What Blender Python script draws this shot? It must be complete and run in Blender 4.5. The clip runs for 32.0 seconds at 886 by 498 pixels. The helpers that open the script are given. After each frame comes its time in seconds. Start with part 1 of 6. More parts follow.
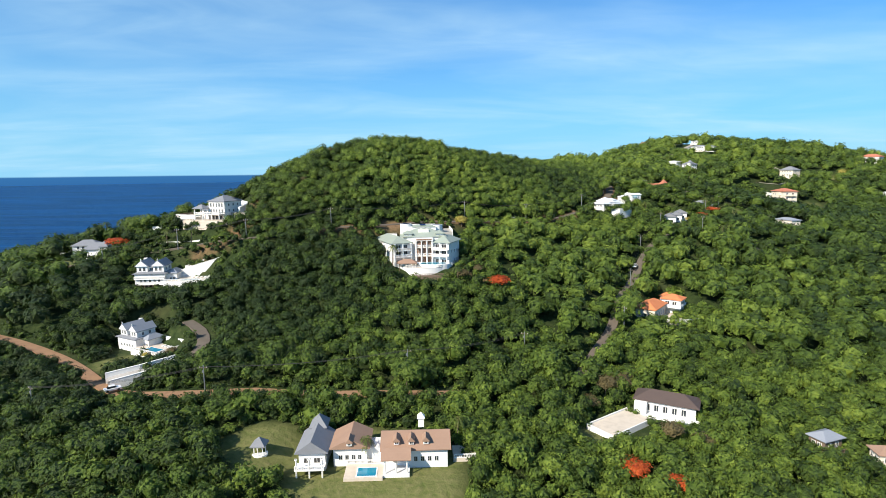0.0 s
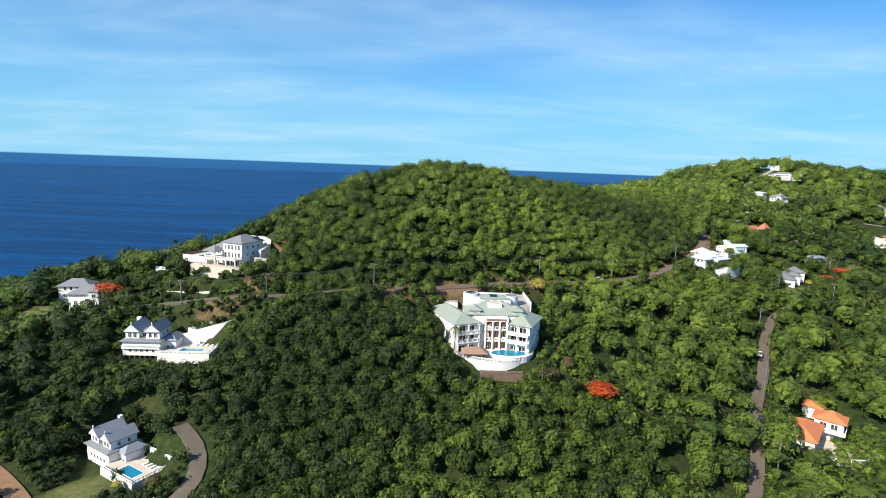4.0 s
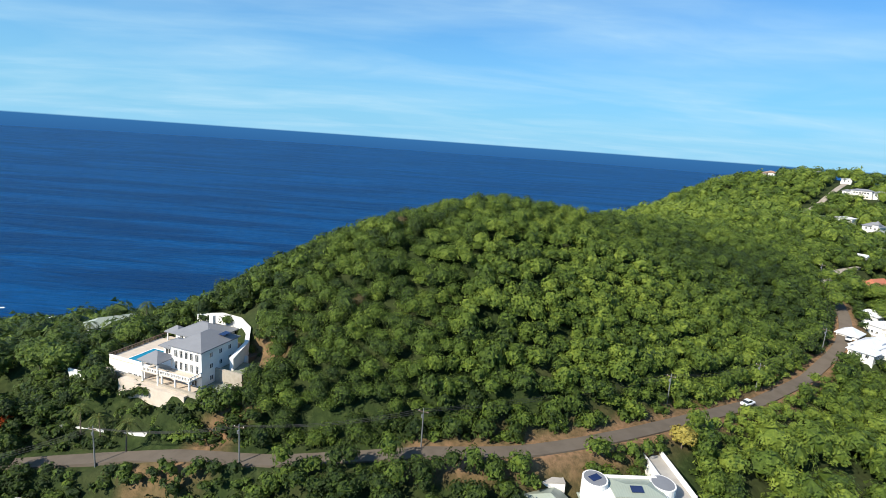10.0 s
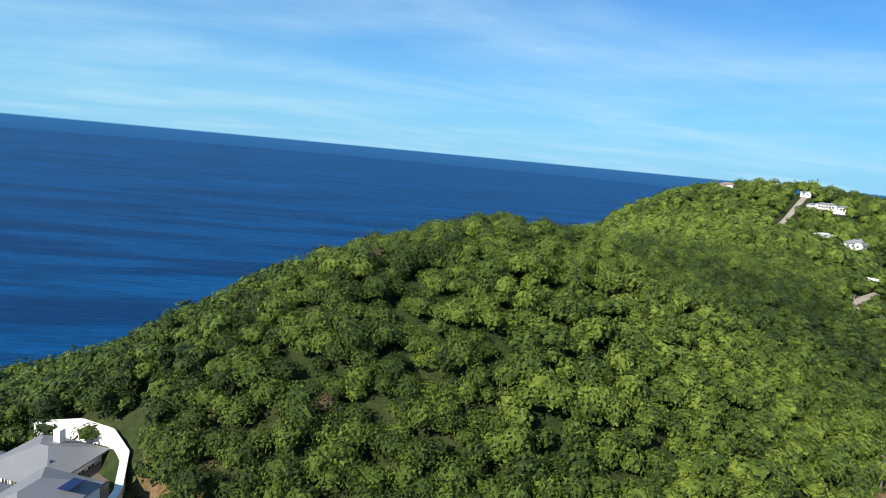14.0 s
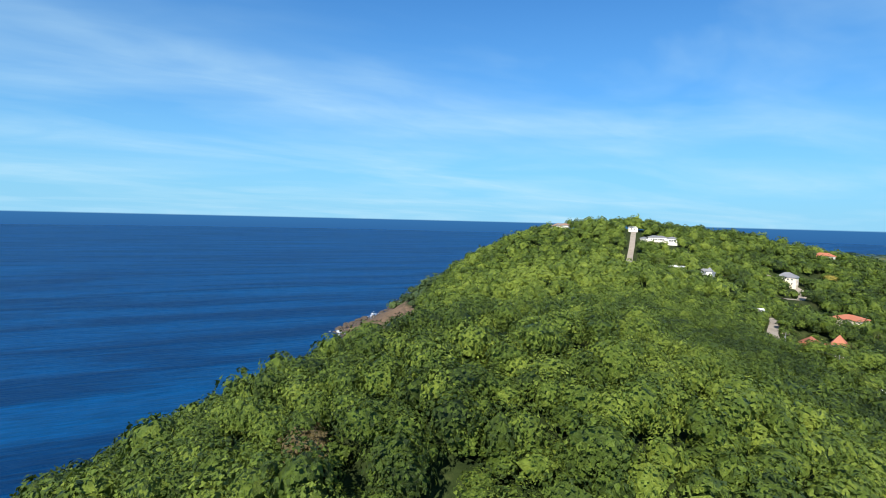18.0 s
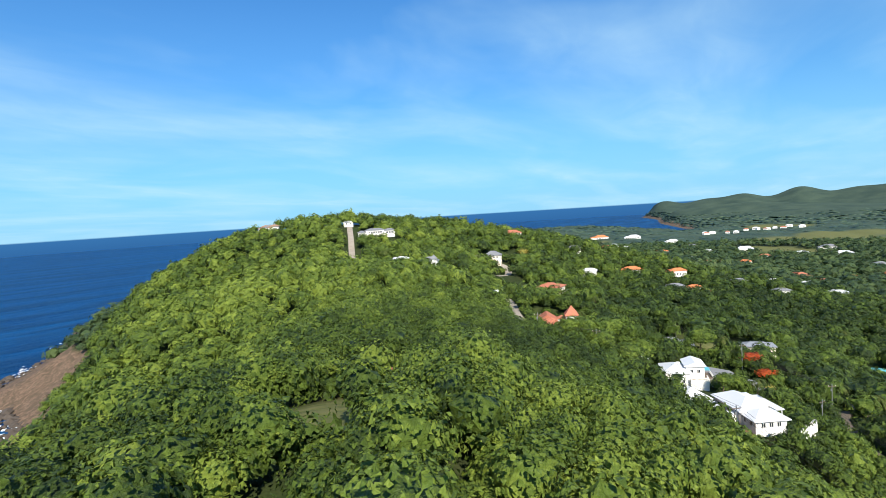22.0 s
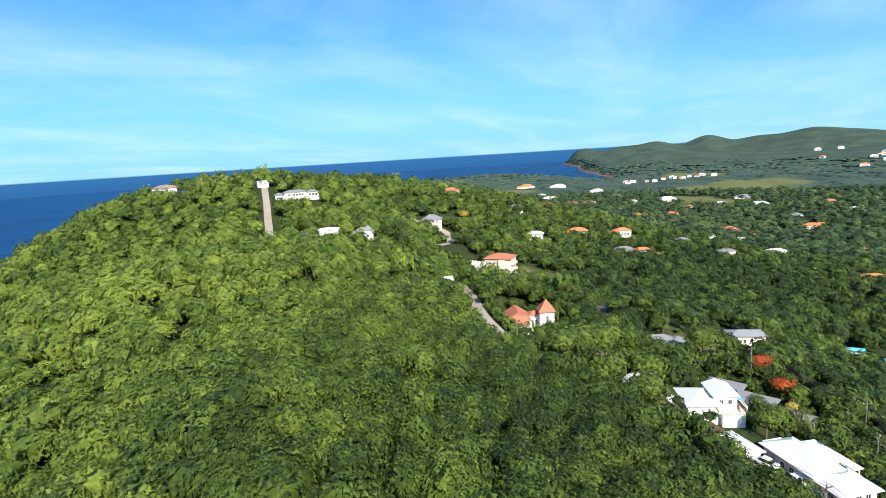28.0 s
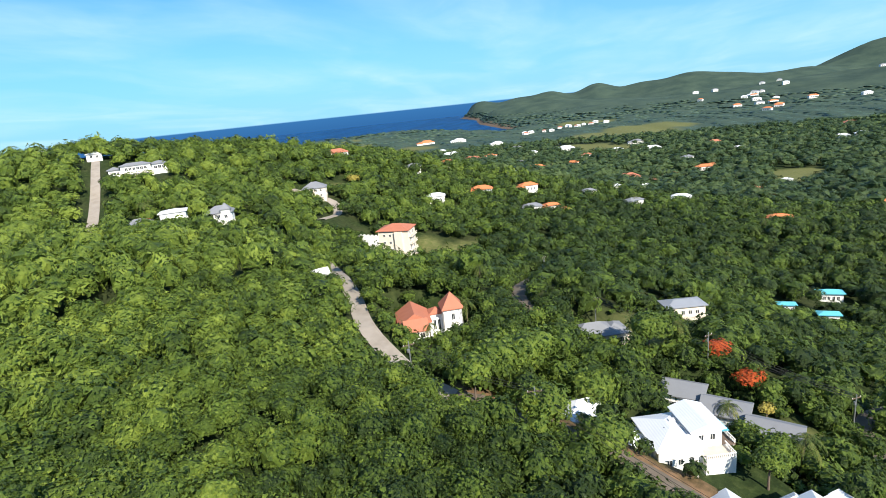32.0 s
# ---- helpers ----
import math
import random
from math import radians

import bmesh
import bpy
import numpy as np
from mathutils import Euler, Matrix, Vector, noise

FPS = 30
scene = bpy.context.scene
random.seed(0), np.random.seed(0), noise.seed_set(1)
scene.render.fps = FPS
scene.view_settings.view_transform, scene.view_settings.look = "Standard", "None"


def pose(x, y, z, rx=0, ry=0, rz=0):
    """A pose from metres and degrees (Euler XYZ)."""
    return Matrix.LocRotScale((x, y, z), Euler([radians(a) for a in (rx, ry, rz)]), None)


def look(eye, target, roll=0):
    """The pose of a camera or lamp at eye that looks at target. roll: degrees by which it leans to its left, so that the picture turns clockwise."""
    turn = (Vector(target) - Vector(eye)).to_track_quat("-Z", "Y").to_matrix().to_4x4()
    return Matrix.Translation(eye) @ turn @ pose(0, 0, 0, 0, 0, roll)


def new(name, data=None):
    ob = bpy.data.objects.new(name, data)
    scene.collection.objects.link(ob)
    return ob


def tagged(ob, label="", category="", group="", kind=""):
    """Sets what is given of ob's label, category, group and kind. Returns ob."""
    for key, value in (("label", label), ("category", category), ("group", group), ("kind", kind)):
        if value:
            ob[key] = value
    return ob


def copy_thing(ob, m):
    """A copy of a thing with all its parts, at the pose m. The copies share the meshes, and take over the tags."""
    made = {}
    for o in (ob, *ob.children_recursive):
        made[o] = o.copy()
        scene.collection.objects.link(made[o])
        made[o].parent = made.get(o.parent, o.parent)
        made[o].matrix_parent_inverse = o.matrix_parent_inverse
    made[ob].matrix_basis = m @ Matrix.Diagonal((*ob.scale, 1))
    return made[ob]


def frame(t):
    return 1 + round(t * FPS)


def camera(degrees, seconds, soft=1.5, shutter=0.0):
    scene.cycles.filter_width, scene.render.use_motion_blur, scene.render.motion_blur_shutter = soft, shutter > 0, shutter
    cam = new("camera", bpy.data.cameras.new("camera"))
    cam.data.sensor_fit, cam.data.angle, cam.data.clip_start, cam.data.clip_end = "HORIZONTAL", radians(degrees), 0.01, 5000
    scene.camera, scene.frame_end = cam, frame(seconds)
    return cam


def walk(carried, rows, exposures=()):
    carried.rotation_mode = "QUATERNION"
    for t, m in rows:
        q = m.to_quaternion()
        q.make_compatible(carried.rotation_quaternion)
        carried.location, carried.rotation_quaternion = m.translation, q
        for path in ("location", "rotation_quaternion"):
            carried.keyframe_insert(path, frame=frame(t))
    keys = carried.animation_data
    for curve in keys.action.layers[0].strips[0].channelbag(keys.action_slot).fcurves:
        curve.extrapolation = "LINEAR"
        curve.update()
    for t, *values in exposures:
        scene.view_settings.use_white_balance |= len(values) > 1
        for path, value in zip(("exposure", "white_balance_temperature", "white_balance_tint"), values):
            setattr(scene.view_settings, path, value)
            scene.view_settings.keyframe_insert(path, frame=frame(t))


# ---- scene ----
cam = camera(78.0, 32.0, soft=0.35)
ROWS = [
    (0.0, -0.43, -1.83, 91.58, -8.20, 0.48, -0.32),
    (0.5, -2.21, 5.14, 93.36, -8.29, 0.26, 0.03),
    (1.0, -4.04, 12.11, 95.27, -8.48, -0.06, 0.53),
    (1.5, -5.91, 19.04, 97.37, -8.69, -0.41, 1.03),
    (2.0, -7.82, 25.94, 99.62, -8.94, -0.67, 1.38),
    (2.5, -9.83, 32.83, 102.00, -9.07, -1.06, 1.67),
    (3.0, -12.01, 39.60, 104.41, -9.02, -1.45, 1.97),
    (3.5, -14.65, 46.46, 106.95, -8.93, -1.85, 2.24),
    (5.5, -23.87, 73.67, 116.24, -8.37, -2.60, 3.60),
    (6.0, -26.38, 80.40, 118.64, -8.45, -2.72, 3.48),
    (6.5, -28.54, 86.86, 120.76, -8.73, -2.84, 3.34),
    (7.0, -30.80, 93.15, 122.42, -9.17, -3.03, 3.05),
    (7.5, -33.10, 99.38, 123.58, -9.62, -3.22, 2.76),
    (8.0, -35.38, 105.72, 124.49, -10.03, -3.20, 2.51),
    (8.5, -37.71, 112.11, 125.44, -10.48, -3.25, 2.26),
    (9.0, -39.98, 118.52, 126.48, -10.84, -3.38, 2.01),
    (9.5, -42.05, 125.08, 127.56, -11.15, -3.63, 1.79),
    (10.0, -44.09, 131.83, 128.53, -11.43, -4.02, 1.60),
    (10.5, -46.16, 138.68, 129.23, -11.74, -4.56, 1.21),
    (11.0, -48.04, 145.31, 129.37, -12.17, -5.16, 0.73),
    (11.5, -49.65, 151.66, 129.02, -12.32, -5.53, 0.36),
    (12.0, -51.22, 157.94, 128.42, -12.10, -5.69, -0.31),
    (12.5, -52.98, 164.52, 127.65, -11.68, -5.53, -1.39),
    (13.0, -55.09, 171.63, 126.76, -11.22, -5.30, -2.77),
    (13.5, -57.55, 179.12, 125.92, -10.72, -5.15, -4.45),
    (14.0, -59.99, 186.55, 125.26, -10.21, -5.28, -6.14),
    (14.5, -61.89, 193.73, 124.89, -9.26, -5.08, -8.18),
    (15.0, -63.39, 200.96, 124.69, -7.83, -4.77, -11.16),
    (15.5, -64.83, 209.24, 124.21, -7.00, -5.29, -13.92),
    (17.5, -71.37, 244.10, 123.98, -3.67, -2.28, -24.04),
    (18.0, -71.24, 251.35, 123.43, -3.30, -1.39, -26.78),
    (18.5, -70.79, 257.55, 123.60, -2.98, -0.12, -30.47),
    (19.0, -69.99, 263.32, 123.84, -2.76, 1.39, -35.39),
    (19.5, -68.88, 268.61, 124.19, -2.97, 1.87, -40.56),
    (20.0, -66.61, 273.78, 124.25, -3.23, 1.89, -45.16),
    (20.5, -62.30, 279.25, 123.78, -3.42, 2.40, -49.58),
    (21.0, -57.06, 284.27, 122.95, -3.59, 3.07, -53.59),
    (21.5, -52.11, 288.16, 122.09, -3.65, 3.42, -56.12),
    (22.0, -47.50, 291.26, 121.47, -3.75, 3.58, -57.46),
    (22.5, -43.09, 294.20, 121.38, -4.39, 3.95, -59.73),
    (23.0, -38.84, 296.98, 121.48, -5.49, 4.42, -62.81),
    (23.5, -35.01, 299.32, 121.51, -6.66, 4.22, -65.25),
    (24.0, -31.75, 301.17, 121.69, -7.36, 3.42, -65.90),
    (24.5, -29.16, 302.81, 122.18, -7.70, 2.78, -65.62),
    (25.0, -26.95, 304.56, 123.00, -7.93, 2.23, -65.08),
    (25.5, -26.93, 306.60, 124.70, -8.10, 1.97, -64.72),
    (27.5, -15.14, 318.04, 128.85, -8.86, 1.91, -64.16),
    (28.0, -12.42, 320.65, 129.78, -9.84, 3.44, -65.57),
    (28.5, -6.42, 322.93, 129.34, -11.29, 5.98, -68.57),
    (29.0, -0.13, 324.94, 129.00, -12.95, 7.61, -72.15),
    (29.5, 5.70, 326.47, 128.73, -14.03, 7.82, -74.26),
    (30.0, 11.01, 327.56, 128.39, -14.63, 7.45, -75.02),
    (30.5, 16.07, 328.34, 127.94, -15.05, 7.03, -75.44),
    (31.0, 21.11, 328.89, 127.39, -15.17, 6.62, -75.65),
    (31.5, 26.32, 329.35, 126.94, -15.13, 6.11, -75.81),
    (32.0, 31.56, 329.79, 126.51, -14.97, 5.79, -75.96),
]

walk(cam, [(t, pose(x, y, z, 90 + pitch, roll, yaw)) for t, x, y, z, pitch, roll, yaw in ROWS],
     exposures=((0.0, 0.62), (6.0, 0.56), (13.0, 0.52), (18.0, 0.55), (24.0, 0.66), (30.0, 0.80), (32.0, 0.76)))

# ---- sky, sun, exposure
SUN_AZ, SUN_EL = 226.0, 36.0
world = bpy.data.worlds.new("sky")
scene.world = world
world.use_nodes = True


def node(tree, kind, at=None, **values):
    n = tree.nodes.new(kind)
    for key, value in values.items():
        n.inputs[key].default_value = value
    return n


def ramp(tree, fac, stops):
    n = tree.nodes.new("ShaderNodeValToRGB")
    e = n.color_ramp.elements
    while len(e) < len(stops):
        e.new(0.5)
    for el, (p, c) in zip(e, stops):
        el.position, el.color = p, (*c, 1) if len(c) == 3 else c
    tree.links.new(fac, n.inputs["Fac"])
    return n.outputs["Color"]


def maths(tree, op, a, b=None, clamp=False):
    n = tree.nodes.new("ShaderNodeMath")
    n.operation, n.use_clamp = op, clamp
    for i, v in enumerate((a, b)):
        if v is None:
            continue
        if isinstance(v, (int, float)):
            n.inputs[i].default_value = v
        else:
            tree.links.new(v, n.inputs[i])
    return n.outputs[0]


def mix(tree, fac, a, b, blend="MIX"):
    n = tree.nodes.new("ShaderNodeMix")
    n.data_type, n.blend_type = "RGBA", blend
    for sock, v in ((n.inputs["Factor"], fac), (n.inputs["A"], a), (n.inputs["B"], b)):
        if isinstance(v, (int, float)):
            sock.default_value = v
        elif isinstance(v, tuple):
            sock.default_value = (*v, 1)
        else:
            tree.links.new(v, sock)
    return n.outputs["Result"]


def noise_tex(tree, vec, scale, detail=4.0, rough=0.55, distortion=0.0):
    n = node(tree, "ShaderNodeTexNoise", Scale=scale, Detail=detail, Roughness=rough, Distortion=distortion)
    if vec is not None:
        tree.links.new(vec, n.inputs["Vector"])
    return n.outputs["Fac"]


def build_sky():
    t = world.node_tree
    out = t.nodes["World Output"]
    bg = t.nodes["Background"]
    sky = t.nodes.new("ShaderNodeTexSky")
    sky.sky_type, sky.sun_disc = "NISHITA", False
    sky.sun_elevation, sky.sun_rotation = radians(SUN_EL), radians(SUN_AZ)
    sky.altitude, sky.air_density, sky.dust_density, sky.ozone_density = 100, 1.0, 0.35, 3.0
    co = t.nodes.new("ShaderNodeTexCoord").outputs["Generated"]
    sep = t.nodes.new("ShaderNodeSeparateXYZ")
    t.links.new(co, sep.inputs[0])
    z = sep.outputs["Z"]
    # thin cirrus: a flat layer seen in perspective, stretched across the view
    up = maths(t, "ADD", maths(t, "MAXIMUM", z, 0.0), 0.10)
    comb = t.nodes.new("ShaderNodeCombineXYZ")
    t.links.new(maths(t, "DIVIDE", sep.outputs["X"], up), comb.inputs[0])
    t.links.new(maths(t, "DIVIDE", sep.outputs["Y"], up), comb.inputs[1])
    turn = node(t, "ShaderNodeMapping", Location=(1.9, 3.3, 0), Rotation=(0, 0, radians(-30)), Scale=(0.55, 1.0, 1))
    t.links.new(comb.outputs[0], turn.inputs["Vector"])
    big = noise_tex(t, turn.outputs[0], 0.8, 5, 0.5, 0.5)
    fine = noise_tex(t, turn.outputs[0], 2.2, 5, 0.55, 0.9)
    veil = maths(t, "MULTIPLY", ramp(t, big, ((0.40, (0, 0, 0)), (0.74, (1, 1, 1)))), ramp(t, fine, ((0.3, (0.45, 0.45, 0.45)), (0.7, (1, 1, 1)))))
    veil = maths(t, "MULTIPLY", veil, 0.66, True)
    tint = mix(t, 1.0, sky.outputs[0], (0.26, 0.92, 1.58), "MULTIPLY")
    low = ramp(t, z, ((0.0, (1, 1, 1)), (0.06, (0.80, 0.80, 0.80)), (0.2, (0.34, 0.34, 0.34)), (0.5, (0, 0, 0))))
    hazy = mix(t, maths(t, "MULTIPLY", low, 0.92), tint, (3.5, 7.4, 10.3))
    cloudy = mix(t, veil, hazy, (6.3, 9.2, 10.9))
    # the sea goes on to the true horizon
    sea = ramp(t, maths(t, "ADD", maths(t, "MULTIPLY", z, -14.0), -0.06), ((0.0, (0, 0, 0)), (0.03, (1, 1, 1))))
    # paler towards the horizon: sea haze put into the backdrop colour
    deep = ramp(t, maths(t, "MULTIPLY", z, -14.0), ((0.0, (1, 1, 1)), (0.32, (0, 0, 0))))
    full = mix(t, sea, cloudy, mix(t, deep, (0.36, 1.55, 4.0), (0.46, 1.95, 4.7)))
    t.links.new(full, bg.inputs["Color"])
    bg.inputs["Strength"].default_value = 0.064
    t.links.new(bg.outputs[0], out.inputs["Surface"])


build_sky()
sun = new("sun", bpy.data.lights.new("sun", "SUN"))
sun.data.energy, sun.data.angle, sun.data.color = 5.0, radians(0.6), (1.0, 0.93, 0.80)
az, el = radians(SUN_AZ), radians(SUN_EL)
sun.matrix_world = look((-400, -300, 600), (-400 - math.sin(az) * math.cos(el), -300 - math.cos(az) * math.cos(el), 600 - math.sin(el)))


# ---- materials
def material(name):
    m = bpy.data.materials.new(name)
    m.use_nodes = True
    return m, m.node_tree, m.node_tree.nodes["Principled BSDF"]


def bump(t, b, fac, strength, distance):
    n = node(t, "ShaderNodeBump", Strength=strength, Distance=distance)
    t.links.new(fac, n.inputs["Height"])
    t.links.new(n.outputs[0], b.inputs["Normal"])


def world_pos(t):
    return t.nodes.new("ShaderNodeNewGeometry").outputs["Position"]


def plain(name, colour, rough=0.7, vary=0.25, scale=0.6, fine=6.0, metal=0.0, grime=(0.5, 0.47, 0.42), relief=0.02):
    """Painted, rendered or stone surface: broad weathering, fine grain, slight relief."""
    m, t, b = material(name)
    p = world_pos(t)
    broad, grain = noise_tex(t, p, scale, 5, 0.6), noise_tex(t, p, fine, 4, 0.6)
    c = mix(t, maths(t, "MULTIPLY", ramp(t, broad, ((0.42, (0, 0, 0)), (0.75, (1, 1, 1)))), vary), colour, tuple(x * g for x, g in zip(colour, grime)))
    c = mix(t, maths(t, "MULTIPLY", grain, vary * 0.6), c, tuple(x * 0.72 for x in colour))
    t.links.new(c, b.inputs["Base Color"])
    b.inputs["Roughness"].default_value, b.inputs["Metallic"].default_value = rough, metal
    bump(t, b, grain, 0.4, relief)
    return m


def seamed(name, colour, pitch, rough=0.45, vary=0.3, across=True):
    """Roof sheet or tile: ribs or courses at real spacing, with weathering."""
    m, t, b = material(name)
    co = t.nodes.new("ShaderNodeTexCoord").outputs["Object"]
    w = node(t, "ShaderNodeTexWave", Scale=1.0 / pitch * 0.314, Distortion=0.15, Detail=1.0)
    w.bands_direction = "Z" if not across else "X"
    t.links.new(co, w.inputs["Vector"])
    p = world_pos(t)
    broad, grain = noise_tex(t, p, 0.5, 5, 0.65), noise_tex(t, p, 3.5, 4, 0.6)
    c = mix(t, maths(t, "MULTIPLY", ramp(t, broad, ((0.38, (0, 0, 0)), (0.72, (1, 1, 1)))), vary), colour, tuple(x * 0.6 for x in colour))
    c = mix(t, maths(t, "MULTIPLY", grain, 0.35), c, tuple(min(1, x * 1.25) for x in colour))
    t.links.new(c, b.inputs["Base Color"])
    b.inputs["Roughness"].default_value = rough
    bump(t, b, w.outputs["Fac"], 0.35 if across else 0.18, 0.03)
    return m


WHITE = plain("white_render", (0.82, 0.80, 0.76), 0.75, 0.18)
CREAM = plain("cream_render", (0.74, 0.65, 0.53), 0.78, 0.2)
STONE = plain("stone_wall", (0.42, 0.37, 0.30), 0.9, 0.6, 0.9, 4.0, relief=0.06)
CONCRETE = plain("concrete_paving", (0.42, 0.39, 0.35), 0.9, 0.5, 0.3)
GRAVEL = plain("weedy_gravel", (0.25, 0.27, 0.21), 0.95, 0.7, 0.9, 2.5)
DECK = plain("pale_deck", (0.62, 0.53, 0.43), 0.8, 0.35, 0.5)
ASPHALT = plain("worn_asphalt", (0.135, 0.108, 0.082), 0.95, 0.55, 0.3, 5.0)
DIRT = plain("bare_earth", (0.30, 0.17, 0.09), 0.95, 0.6, 0.35, 3.0)
TRACK = plain("concrete_track", (0.36, 0.31, 0.26), 0.95, 0.6, 0.3, 3.0)
WOOD = plain("weathered_wood", (0.17, 0.12, 0.085), 0.85, 0.5, 0.8, 9.0)
DARK = plain("opening_shade", (0.035, 0.033, 0.032), 0.6, 0.3)
METAL = plain("grey_metal", (0.32, 0.33, 0.34), 0.45, 0.3, metal=0.6)
BLACK = plain("black_rubber", (0.02, 0.02, 0.02), 0.8, 0.2)
TERRACOTTA = plain("terracotta_wall", (0.30, 0.17, 0.11), 0.85, 0.35)
RED_BRICK = plain("red_paving", (0.36, 0.14, 0.09), 0.9, 0.4)
ROOF_GREEN = seamed("green_metal_roof", (0.30, 0.335, 0.275), 0.45)
ROOF_GREY = seamed("grey_shingle_roof", (0.20, 0.205, 0.22), 0.35, 0.8, across=False)
ROOF_SLATE = seamed("dark_slate_roof", (0.25, 0.265, 0.295), 0.35, 0.6, across=False)
ROOF_BROWN = seamed("brown_shingle_roof", (0.30, 0.185, 0.125), 0.35, 0.85, across=False)
ROOF_DARKBROWN = seamed("dark_brown_roof", (0.085, 0.058, 0.048), 0.35, 0.75, across=False)
ROOF_RED = seamed("red_tile_roof", (0.43, 0.15, 0.085), 0.3, 0.8)
ROOF_ORANGE = seamed("orange_tile_roof", (0.58, 0.19, 0.07), 0.3, 0.8)
ROOF_WHITE = seamed("white_sheet_roof", (0.70, 0.71, 0.73), 0.5, 0.5, 0.15)
ROOF_TURQUOISE = seamed("turquoise_sheet_roof", (0.12, 0.45, 0.52), 0.4)


def glassy(name, colour, rough):
    m, t, b = material(name)
    p = world_pos(t)
    c = mix(t, noise_tex(t, p, 0.7, 2), colour, tuple(x * 1.8 for x in colour))
    t.links.new(c, b.inputs["Base Color"])
    b.inputs["Roughness"].default_value = rough
    b.inputs["Specular IOR Level"].default_value = 0.7
    return m, t, b


GLASS = glassy("window_glass", (0.02, 0.025, 0.03), 0.08)[0]
PANEL = glassy("solar_glass", (0.012, 0.02, 0.06), 0.12)[0]
CAR_WHITE = glassy("white_car_paint", (0.55, 0.55, 0.55), 0.25)[0]
CAR_DARK = glassy("dark_car_paint", (0.02, 0.02, 0.025), 0.25)[0]
POOL, _t, _b = glassy("pool_water", (0.008, 0.15, 0.23), 0.06)
bump(_t, _b, noise_tex(_t, world_pos(_t), 1.6, 3), 0.3, 0.05)


def sea_material():
    m, t, b = material("sea_water")
    p = world_pos(t)
    m1 = node(t, "ShaderNodeMapping", Rotation=(0, 0, radians(25)), Scale=(0.22, 1.7, 1))
    t.links.new(p, m1.inputs["Vector"])
    swell = noise_tex(t, m1.outputs[0], 0.010, 7, 0.62, 0.6)
    chop = noise_tex(t, m1.outputs[0], 0.16, 5, 0.65)
    patch = noise_tex(t, m1.outputs[0], 0.0035, 4, 0.55, 0.5)
    c = mix(t, ramp(t, patch, ((0.35, (0, 0, 0)), (0.7, (1, 1, 1)))), (0.0004, 0.058, 0.195), (0.0006, 0.080, 0.245))
    c = mix(t, ramp(t, swell, ((0.44, (0, 0, 0)), (0.58, (0.8, 0.8, 0.8)))), c, (0.0004, 0.026, 0.098))
    c = mix(t, ramp(t, chop, ((0.35, (0, 0, 0)), (0.75, (0.8, 0.8, 0.8)))), c, (0.0004, 0.012, 0.048))
    t.links.new(c, b.inputs["Base Color"])
    b.inputs["Roughness"].default_value = 0.45
    b.inputs["IOR"].default_value = 1.33
    b.inputs["Specular IOR Level"].default_value = 0.12
    h = maths(t, "ADD", maths(t, "MULTIPLY", swell, 2.2), maths(t, "MULTIPLY", chop, 0.5))
    bump(t, b, h, 1.0, 2.6)
    return m


